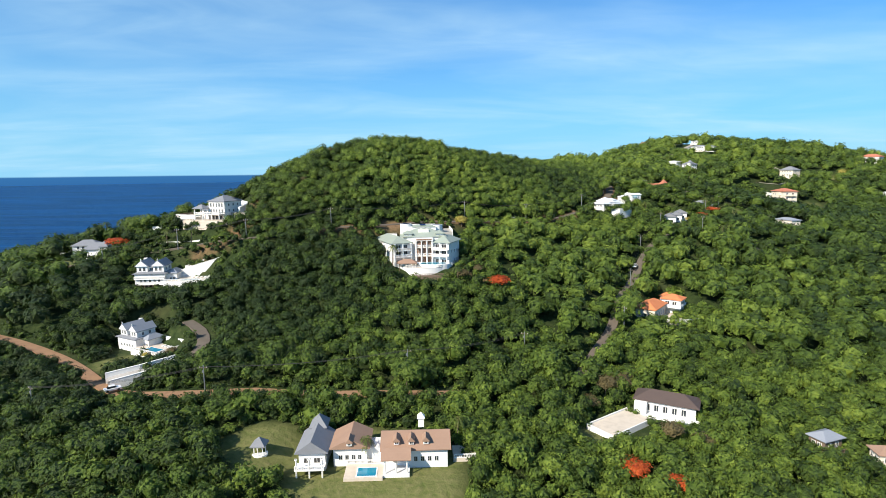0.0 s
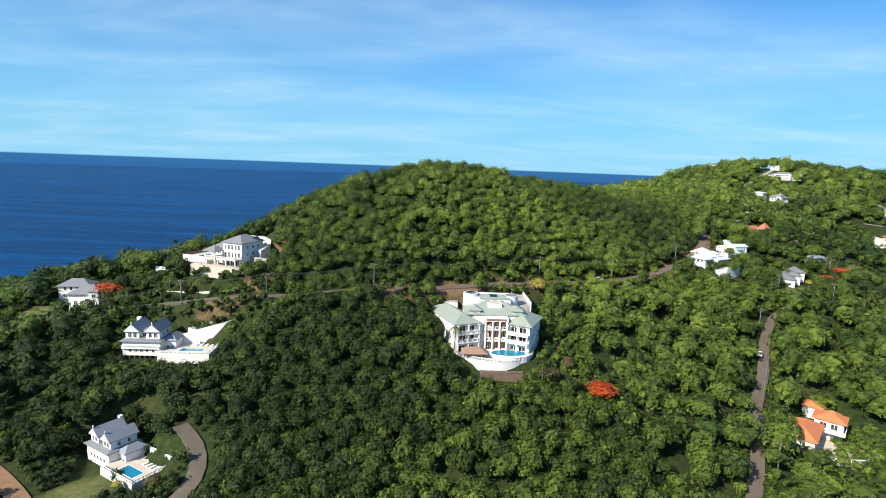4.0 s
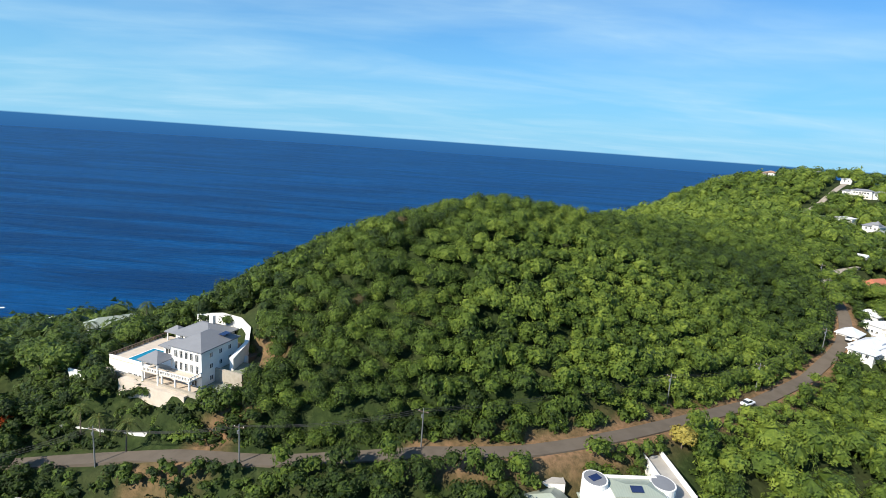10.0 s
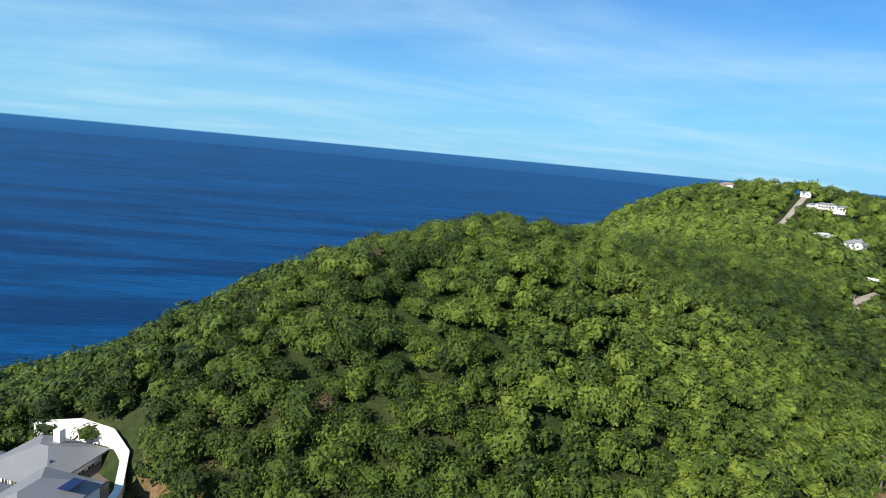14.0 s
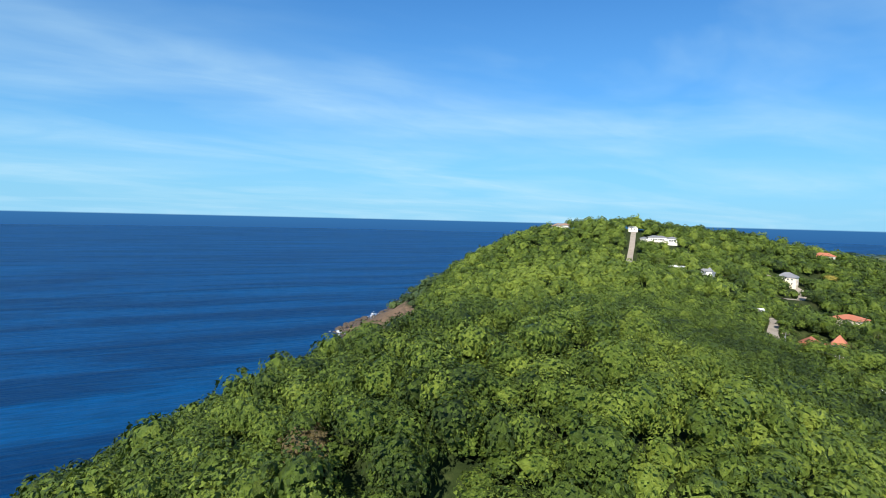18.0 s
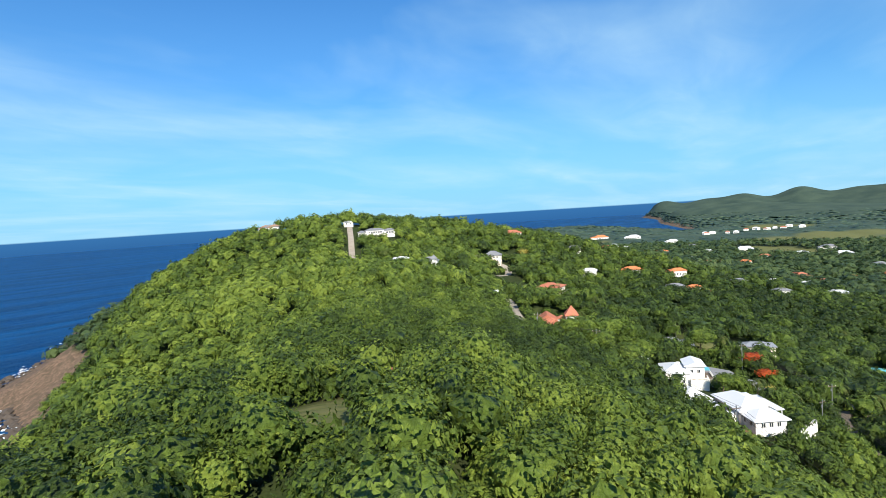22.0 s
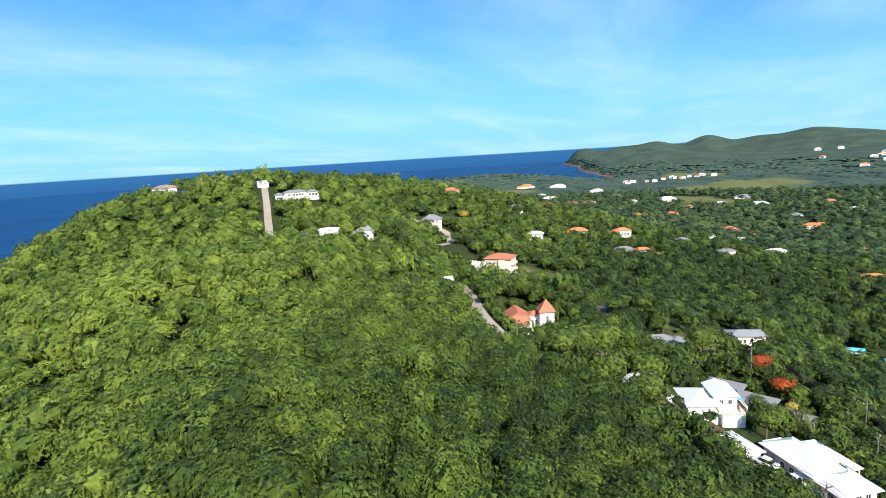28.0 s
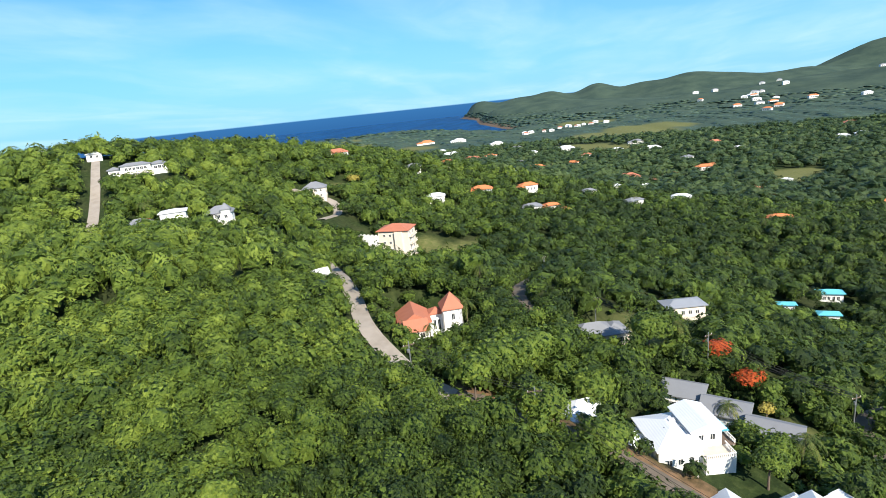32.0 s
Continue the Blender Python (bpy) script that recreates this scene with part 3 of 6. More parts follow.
def build_ground():
    xs, ys = graded(-900, 4950, -300, 420, 4.5, 1.04), graded(-2900, 2100, 60, 680, 4.5, 1.04)
    gx, gy = np.meshgrid(xs, ys)
    z = height(gx, gy)
    verts = np.stack([gx.ravel(), gy.ravel(), z.ravel()], 1)
    i = np.arange(len(xs) * len(ys)).reshape(len(ys), len(xs))
    faces = np.stack([i[:-1, :-1], i[:-1, 1:], i[1:, 1:], i[1:, :-1]], -1).reshape(-1, 4)
    me = array_mesh("ground", verts, faces, GROUND, True)
    d = coast_distance(gx, gy).ravel()
    wild = np.clip(1 - np.abs(gy.ravel() - 740) / 190, 0, 1) * np.clip(1 - np.abs(gx.ravel() - 110) / 160, 0, 1)
    attribute(me, "bare", np.where(d > -30, np.clip(1 - d / 120, 0, 1) * (0.85 + 0.95 * np.sqrt(wild)), 0))
    earth = np.clip(1.4 - np.abs(poly_distance(gx, gy, RIDGE_ROAD[5:]) - 2) / 3, 0, 1)
    earth = np.maximum(earth, np.clip(.5 - clear_of(gx, gy, EARTH) / 4, 0, 1))
    attribute(me, "earth", np.maximum(earth, np.clip(1.6 - poly_distance(gx, gy, ((-90, 236), (-86.5, 243), (-85.5, 252), (-86.5, 264))) / 3, 0, 1)).ravel())
    g = np.maximum(np.clip(0.5 - clear_of(gx, gy, LAWNS) / 4, 0, 1), np.clip(0.5 - clear_of(gx, gy, MEADOWS) / 25, 0, 1)).ravel()
    attribute(me, "grass", g)
    # how strongly the painted haze tints the ground, by distance
    attribute(me, "far_haze", np.clip((np.hypot(gx, gy - 330) - 1050) / 250, 0, 1).ravel())
    ob = new("ground", me)
    tagged(ob, "green hilly headland with brown sea cliffs", "ground", kind="structure")


def build_sea():
    bm = bmesh.new()
    bmesh.ops.create_circle(bm, cap_ends=True, radius=4990, segments=96)
    ob = part("water", bm, SEA)
    ob.location = (0, 300, 0)
    tagged(ob, "deep blue open sea with fine wind ripples", "sea", kind="structure")


build_ground()
build_sea()


def ribbon(name, line, width, mat, label, lift=0.35):
    """A road laid along the ground, with a real edge."""
    pts = []
    for (ax, ay), (bx, by) in zip(line, line[1:]):
        n = max(2, int(math.hypot(bx - ax, by - ay) / 4))
        pts += [(ax + (bx - ax) * k / n, ay + (by - ay) * k / n) for k in range(n)]
    pts.append(line[-1])
    p = np.array(pts)
    for _ in range(3):
        p[1:-1] = (p[:-2] + 2 * p[1:-1] + p[2:]) / 4
    d = np.gradient(p, axis=0)
    d /= np.linalg.norm(d, axis=1)[:, None] + 1e-9
    side = np.stack([d[:, 1], -d[:, 0]], 1)
    a, b = p + side * width / 2, p - side * width / 2
    z = height(*p.T) + lift
    rows = []
    for k in range(len(p)):
        rows += [(*a[k], z[k] - 2.5), (*a[k], z[k]), (*b[k], z[k]), (*b[k], z[k] - 2.5)]
    faces = []
    for k in range(len(p) - 1):
        o = 4 * k
        faces += [(o, o + 1, o + 5, o + 4), (o + 1, o + 2, o + 6, o + 5), (o + 2, o + 3, o + 7, o + 6)]
    ob = new(name, array_mesh(name, np.array(rows), np.array(faces), mat))
    return tagged(ob, label, "road", kind="structure")


ribbon("road", RIDGE_ROAD, 3.9, ASPHALT, "narrow worn asphalt road curving round the wooded hill")
ribbon("road", CASTLE_ROAD, 3.8, TRACK, "pale concrete road past the red-roofed house")
ribbon("road", UPPER_ROAD, 3.9, TRACK, "steep pale concrete road up the hill")
ribbon("road", VALLEY_ROAD, 3.4, ASPHALT, "narrow shaded asphalt road down the valley")
ribbon("road", LOWER_ROAD, 4.0, DIRT, "brown dirt track below the villas")
ribbon("road", LANE, 3.8, ASPHALT, "dark narrow lane between trees")
ribbon("road", VILLA_DRIVE, 3.8, ASPHALT, "dark drive curving behind the gabled villa")
ribbon("road", HOTEL_ROAD, 4.5, TRACK, "pale drive down to the apartment block")


# ---- woods
def sphere_points(n, rng, low=-0.35):
    k = np.arange(n) + 0.5
    z = 1 - (1 - low) * k / n
    a = k * 2.39996 + rng.uniform(0, 6.28)
    r = np.sqrt(1 - z * z)
    return np.stack([r * np.cos(a), r * np.sin(a), z], 1)


def ico():
    bm = bmesh.new()
    bmesh.ops.create_icosphere(bm, subdivisions=2, radius=1)
    bm.verts.ensure_lookup_table()
    v = np.array([q.co for q in bm.verts])
    f = np.array([[w.index for w in q.verts] for q in bm.faces])
    bm.free()
    bm = bmesh.new()
    bmesh.ops.create_icosphere(bm, subdivisions=1, radius=1)
    v1 = np.array([q.co for q in bm.verts])
    f1 = np.array([[w.index for w in q.verts] for q in bm.faces])
    bm.free()
    return (v, f), (v1, f1)


ICO2, ICO1 = ico()


def crown_shape(rng, clumps, size, fine_core=True, knobs=0):
    """A broadleaf crown of radius about 1: several lobes, a core and many small bent leaf clumps; triangles."""
    lobes = [(np.array([rng.uniform(-.5, .5), rng.uniform(-.5, .5), rng.uniform(-.1, .38)]), rng.uniform(.42, .66)) for _ in range(6)] + [(np.array([0, 0, 0.1]), .72)]
    for _ in range(knobs):
        c = rng.normal(0, 1, 3)
        c[2] = abs(c[2]) - .3
        lobes.append((c / np.linalg.norm(c) * rng.uniform(.5, .78), rng.uniform(.22, .34)))
    base, faces = ICO2 if fine_core else ICO1

    def reach(dirs):
        out = np.zeros(len(dirs))
        for c, r in lobes:
            b = dirs @ c
            disc = b * b - (c @ c - r * r)
            out = np.maximum(out, np.where(disc > 0, b + np.sqrt(np.maximum(disc, 0)), 0.3))
        return out
    r = reach(base)
    keep = faces[(base[faces][:, :, 2].mean(1) > -0.75)]
    core = base * (r * (0.80 if clumps else 0.97))[:, None]
    core[:, 2] *= np.where(core[:, 2] < 0, 0.8, 0.82)
    V, F = [core], [keep]
    n0 = len(core)
    if clumps:
        d = sphere_points(clumps, rng)
        d += rng.normal(0, .13, d.shape)
        d /= np.linalg.norm(d, axis=1)[:, None]
        pos = d * (reach(d) * rng.uniform(.84, 1.06, clumps))[:, None]
        pos[:, 2] *= .84
        nrm = d + rng.normal(0, .3, d.shape) + [0, 0, .4]
        nrm /= np.linalg.norm(nrm, axis=1)[:, None]
        t = np.cross(nrm, rng.normal(0, 1, d.shape))
        t /= np.linalg.norm(t, axis=1)[:, None]
        u = np.cross(nrm, t)
        s = (size * rng.uniform(.6, 1.35, clumps))[:, None]
        q = [pos + s * t - nrm * s * .3, pos + s * u * .8 + nrm * s * .12, pos - s * t - nrm * s * .3, pos - s * u * .8 + nrm * s * .12]
        V.append(np.stack(q, 1).reshape(-1, 3))
        i = n0 + 4 * np.arange(clumps)
        F.append(np.concatenate([np.stack([i, i + 1, i + 3], 1), np.stack([i + 1, i + 2, i + 3], 1)]))
    return np.concatenate(V), np.concatenate(F), len(keep)


def scatter(lo_x, hi_x, lo_y, hi_y, step, rng):
    xs, ys = np.meshgrid(np.arange(lo_x, hi_x, float(step)), np.arange(lo_y, hi_y, step * .87))
    xs[1::2] += step / 2
    return xs.ravel() + rng.uniform(-.42, .42, xs.size) * step, ys.ravel() + rng.uniform(-.42, .42, xs.size) * step


# the stretch of hillside that is seen from nearest by
STRETCH = ((70, 95), (20, 90), (-30, 120), (-50, 170), (-66, 250), (-45, 305), (5, 330), (45, 338), (90, 350))
# slope light, shade and darker trees put into leaf tone: x, y, radius, tone
TONE_PATCHES = ((50, 272, 36, .3), (0, 280, 30, .2), (-50, 200, 24, -.6), (-120, 190, 40, -.45), (-130, 260, 30, -.4), (-90, 160, 40, -.3), (70, 325, 24, -.25), (115, 335, 45, -.2), (210, 330, 80, -.25), (340, 290, 120, -.3), (-35, 320, 46, -.18), (25, 350, 50, -.2), (80, 375, 36, -.05),
          (40, 460, 70, .1), (110, 520, 70, .15), (90, 120, 60, .05), (120, 180, 50, .1), (90, 410, 50, .15), (130, 440, 50, .15))
HILLTOP = ((-66, 255), (-58, 290), (-45, 310), (5, 332), (45, 345), (75, 360))


def plant(name, label, x, y, radius, shapes, mat, rng, squash=1.0, sink=0.0, lift=.6):
    """Many crowns in one mesh, standing on the ground."""
    z = height(x, y)
    verts, faces, tones, leafy, n0 = [], [], [], [], 0
    kind = rng.integers(0, len(shapes), len(x))
    # brighter heights and dimmer valley slopes, their light put into the leaf tone
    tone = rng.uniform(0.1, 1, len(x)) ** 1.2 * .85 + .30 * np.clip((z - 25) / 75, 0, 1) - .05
    for cx, cy, rr, shade in TONE_PATCHES:
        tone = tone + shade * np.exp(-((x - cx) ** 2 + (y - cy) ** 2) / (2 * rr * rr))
    for k, (v, f, cores) in enumerate(shapes):
        sel = np.where(kind == k)[0]
        if not len(sel):
            continue
        a = rng.uniform(0, 6.28, len(sel))
        r = radius[sel]
        c, s = np.cos(a), np.sin(a)
        tall = r * squash * rng.uniform(.75, 1.45, len(sel))
        X = (v[None, :, 0] * c[:, None] - v[None, :, 1] * s[:, None]) * r[:, None] + x[sel, None]
        Y = (v[None, :, 0] * s[:, None] + v[None, :, 1] * c[:, None]) * r[:, None] + y[sel, None]
        Z = v[None, :, 2] * tall[:, None] + (z[sel] + tall * lift + rng.uniform(0.0, 2.6, len(sel)) * (1 - sink))[:, None]
        verts.append(np.stack([X, Y, Z], -1).reshape(-1, 3))
        faces.append((f[None] + (n0 + len(v) * np.arange(len(sel)))[:, None, None]).reshape(-1, 3))
        tones.append(np.repeat(tone[sel], len(v)))
        leafy.append(np.tile(np.arange(len(v)) >= f[:cores].max() + 1, len(sel)))
        n0 += len(v) * len(sel)
    me = array_mesh(name, np.concatenate(verts), np.concatenate(faces), mat)
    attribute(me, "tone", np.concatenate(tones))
    attribute(me, "leafy", np.concatenate(leafy))
    ob = new(name, me)
    tagged(ob, label, "woods", kind="stuff")
    return ob


def open_ground(x, y, margin=0.0):
    """How far a place is from roads, lawns and house plots, in metres."""
    d = np.full(np.shape(x), 1e9)
    for line, half in zip(ROADS, (2.0, .9, 3.2, .4, 2.9, 1.0, 1.8, 1.9)):
        d = np.minimum(d, poly_distance(x, y, line) - half)
    return np.minimum(d, np.minimum(clear_of(x, y, LAWNS), clear_of(x, y, PLOTS)))


def garden_ground(x, y):
    """Distance from what is paved, built on or mown."""
    d = np.full(np.shape(x), 1e9)
    for line, half in zip(ROADS, (3.3, 2.2, 2.8, 1.8, 2.6, 2.0, 2.3, 2.3)):
        d = np.minimum(d, poly_distance(x, y, line) - half)
    return np.minimum(d, np.minimum(clear_of(x, y, LAWNS), clear_of(x, y, YARDS)))


def build_woods():
    rng = np.random.default_rng(7)
    close_shapes = [crown_shape(rng, 330, .098, False, 30) for _ in range(9)]
    near_shapes = [crown_shape(rng, 74, .205, False, 20) for _ in range(10)]
    mid_shapes = [crown_shape(rng, 38, .26, False, 14) for _ in range(9)]
    bush_shapes = [crown_shape(rng, 14, .42, False, 4) for _ in range(6)]
    far_shapes = [crown_shape(rng, 9, .45, False, 4) for _ in range(6)]
    wide_shapes = [crown_shape(rng, 0, .3, False) for _ in range(5)]

    def usable(x, y, r):
        d = coast_distance(x, y)
        z = height(x, y)
        wild = np.clip(1 - np.abs(y - 740) / 190, 0, 1) * np.clip(1 - np.abs(x - 110) / 160, 0, 1)
        bare = (d < 14) | (np.clip(1 - d / 120, 0, 1) * (.85 + .95 * np.sqrt(wild)) - z / 66 + .3 * np.sin(x * .1 + y * .07) + rng.uniform(-.2, .2, len(x)) > .5)
        return ~bare & (open_ground(x, y) > r * .7)

    x, y = scatter(-330, 520, 50, 640, 3.4, rng)
    k = poly_distance(x, y, STRETCH) < 80
    x, y = x[k], y[k]
    r = 1.85 + 1.9 * rng.beta(1.5, 3.0, len(x))
    k = usable(x, y, r)
    x, y, r = x[k], y[k], r[k]
    k = poly_distance(x, y, HILLTOP) < 25
    plant("broadleaf_wood", "dense sunlit broadleaf wood of lumpy rounded crowns on the hilltop", x[k], y[k], r[k], close_shapes, LEAF, rng)
    k = ~k
    plant("broadleaf_wood", "dense dark-green broadleaf wood of rounded crowns on the hill", x[k], y[k], r[k], near_shapes, LEAF, rng)

    x, y = scatter(-260, 330, 60, 560, 2.0, rng)
    g = open_ground(x, y)
    k = (garden_ground(x, y) > .7) & (g < 3.4) & (rng.uniform(0, 1, len(x)) < .95) & (coast_distance(x, y) > 40) & (poly_distance(x, y, STRETCH) < 190)
    x, y = x[k], y[k]
    r = rng.uniform(.8, 2.0, len(x))
    plant("roadside_shrubs", "low green shrubs along roads, lawns and house plots", x, y, r, bush_shapes, LEAF, rng, sink=1.0)

    x, y = scatter(-470, 720, -60, 1050, 6.9, rng)
    d = poly_distance(x, y, STRETCH)
    k = (d >= 80) & (d < 400) & (y > 40)
    x, y = x[k], y[k]
    r = 3.4 + 2.4 * rng.beta(2, 2.6, len(x))
    k = usable(x, y, r)
    plant("broadleaf_wood", "green broadleaf wood over the slopes and valley", x[k], y[k], r[k], mid_shapes, LEAF, rng)

    x, y = scatter(-500, 1350, -500, 1250, 12.6, rng)
    d = poly_distance(x, y, STRETCH)
    k = ((d >= 400) & (d < 1150)) | ((y <= 40) & (y > -260) & (d < 400))
    x, y = x[k], y[k]
    r = 5.8 + 4.0 * rng.beta(2, 2.6, len(x))
    k = usable(x, y, r * .7) & (clear_of(x, y, MEADOWS) > 0)
    plant("valley_wood", "distant green trees over the broad valley", x[k], y[k], r[k], far_shapes, LEAF_HAZE, rng, squash=.8)

    x, y = scatter(900, 4800, -2600, 1600, 24, rng)
    d = np.hypot(x, y - 330)
    k = (d >= 1150) & (d < 4900) & (y - 330 > -.75 * x) & (coast_distance(x, y) > 25)
    k &= (clear_of(x, y, MEADOWS) > 10) & (height(x, y) < 42)
    x, y = x[k], y[k]
    r = 15 + 11 * rng.beta(2, 2.5, len(x))
    far = plant("far_woods", "green woods on the far plain and hills, hazed in colour", x, y, r, wide_shapes, LEAF_HAZE_FAR, rng, squash=.2, sink=1.0, lift=-.55)
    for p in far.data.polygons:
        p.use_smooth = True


# ---- building kit
def thing(name, label, category, x, y, z, rz=0.0, group=""):
    ob = new(name)
    ob.matrix_world = pose(x, y, z, 0, 0, rz)
    ob.empty_display_size = 0.5
    return tagged(ob, label, category, group)


def box(bm, x0, x1, y0, y1, z0, z1, bevel=0.0):
    m = Matrix.Translation(((x0 + x1) / 2, (y0 + y1) / 2, (z0 + z1) / 2)) @ Matrix.Diagonal((x1 - x0, y1 - y0, z1 - z0, 1))
    made = bmesh.ops.create_cube(bm, size=1, matrix=m)["verts"]
    if bevel:
        bmesh.ops.bevel(bm, geom=list({e for v in made for e in v.link_edges}), offset=bevel, segments=1, affect="EDGES")
    return bm


def slab(parent, name, mat, x0, x1, y0, y1, z0, z1, label="", bevel=0.0):
    return part(name, box(bmesh.new(), x0, x1, y0, y1, z0, z1, bevel), mat, parent, label)


def prism(bm, ring, z0, z1):
    """An upright solid over a ring of (x, y) corners, counter-clockwise."""
    a = [bm.verts.new((x, y, z0)) for x, y in ring]
    b = [bm.verts.new((x, y, z1)) for x, y in ring]
    n = len(ring)
    bm.faces.new(a[::-1])
    bm.faces.new(b)
    for i in range(n):
        bm.faces.new((a[i], a[(i + 1) % n], b[(i + 1) % n], b[i]))
    return bm


def hip(bm, x0, x1, y0, y1, z, h, over=0.6, gable=False, thick=0.22):
    """A hipped or gabled roof with a fascia; the ridge runs along the longer side."""
    x0, x1, y0, y1 = x0 - over, x1 + over, y0 - over, y1 + over
    w, d = x1 - x0, y1 - y0
    low = [bm.verts.new((x, y, z - thick)) for x, y in ((x0, y0), (x1, y0), (x1, y1), (x0, y1))]
    eave = [bm.verts.new((x, y, z)) for x, y in ((x0, y0), (x1, y0), (x1, y1), (x0, y1))]
    bm.faces.new(low[::-1])
    for i in range(4):
        bm.faces.new((low[i], low[(i + 1) % 4], eave[(i + 1) % 4], eave[i]))
    cx, cy = (x0 + x1) / 2, (y0 + y1) / 2
    inset = 0 if gable else min(w, d) / 2
    if abs(w - d) < 0.05 and not gable:
        top = bm.verts.new((cx, cy, z + h))
        for i in range(4):
            bm.faces.new((eave[i], eave[(i + 1) % 4], top))
    elif w >= d:
        a, b = bm.verts.new((x0 + inset, cy, z + h)), bm.verts.new((x1 - inset, cy, z + h))
        for f in ((eave[0], eave[1], b, a), (eave[1], eave[2], b), (eave[2], eave[3], a, b), (eave[3], eave[0], a)):
            bm.faces.new(f)
    else:
        a, b = bm.verts.new((cx, y0 + inset, z + h)), bm.verts.new((cx, y1 - inset, z + h))
        for f in ((eave[0], eave[1], a), (eave[1], eave[2], b, a), (eave[2], eave[3], b), (eave[3], eave[0], a, b)):
            bm.faces.new(f)
    return bm


def roof(parent, mat, x0, x1, y0, y1, z, h, over=0.6, gable=False, label=""):
    return part("roof", hip(bmesh.new(), x0, x1, y0, y1, z, h, over, gable), mat, parent, label)


def frame_mesh():
    bm = bmesh.new()
    for b in ((-.5, -.42, 0, 1), (.42, .5, 0, 1), (-.42, .42, 0, .07), (-.42, .42, .93, 1), (-.03, .03, .07, .93)):
        box(bm, b[0], b[1], -.10, .05, b[2], b[3])
    me = bpy.data.meshes.new("frame")
    bm.to_mesh(me)
    bm.free()
    me.materials.append(WHITE)
    return me


def unit_mesh(name, mat, build):
    bm = bmesh.new()
    build(bm)
    me = bpy.data.meshes.new(name)
    bm.to_mesh(me)
    bm.free()
    me.materials.append(mat)
    return me


FRAME = frame_mesh()
PANE = unit_mesh("pane", GLASS, lambda bm: box(bm, -.42, .42, -.05, .04, .07, .93))
# solid dark panel in place of the shaded interior behind a doorway
SHADE_PANEL = unit_mesh("shade_panel", DARK, lambda bm: box(bm, -.42, .42, -.045, .04, .0, .93))
SIDES = {"f": 0, "r": 90, "b": 180, "l": -90}


def window(parent, x, y, z, w, h, side="f", name="window", pane=None):
    """A framed window on the wall face at (x, y), its sill at z, facing that side."""
    ob = new(name, FRAME)
    ob.parent = parent
    ob.matrix_basis = pose(x, y, z, 0, 0, SIDES[side]) @ Matrix.Diagonal((w, 1, h, 1))
    p = new("pane", pane or PANE)
    p.parent = ob
    return ob


def windows(parent, rect, z, side, n, w=1.1, h=1.4, lo=0.12, hi=0.88, name="window", pane=None):
    """An even row of windows along one side of a block."""
    x0, x1, y0, y1 = rect
    for k in range(n):
        f = lo + (hi - lo) * ((k + .5) / n)
        if side in "fb":
            window(parent, x0 + (x1 - x0) * f, y0 if side == "f" else y1, z, w, h, side, name, pane)
        else:
            window(parent, x0 if side == "l" else x1, y0 + (y1 - y0) * f, z, w, h, side, name, pane)


def rail(parent, pts, z, h=0.95, mat=None, posts=True, gap=1.6):
    """A balustrade along a line of (x, y): coping, foot and short posts."""
    bm = bmesh.new()
    for (ax, ay), (bx, by) in zip(pts, pts[1:]):
        ln, a = math.hypot(bx - ax, by - ay), math.atan2(by - ay, bx - ax)
        m = Matrix.Translation((ax, ay, z)) @ Matrix.Rotation(a, 4, "Z")
        tmp = bmesh.new()
        box(tmp, 0, ln, -.1, .1, h - .16, h)
        box(tmp, 0, ln, -.08, .08, 0, .12)
        for k in range(int(ln / gap) + 1):
            s = min(k * gap, ln - .2)
            box(tmp, s, s + .2, -.1, .1, .12, h - .16)
        for k in range(int(ln / .4)):
            box(tmp, k * .4 + .1, k * .4 + .2, -.04, .04, .12, h - .16)
        tmp.transform(m)
        me = bpy.data.meshes.new("tmp")
        tmp.to_mesh(me)
        tmp.free()
        bm.from_mesh(me)
        bpy.data.meshes.remove(me)
    return part("railing", bm, mat or WHITE, parent)


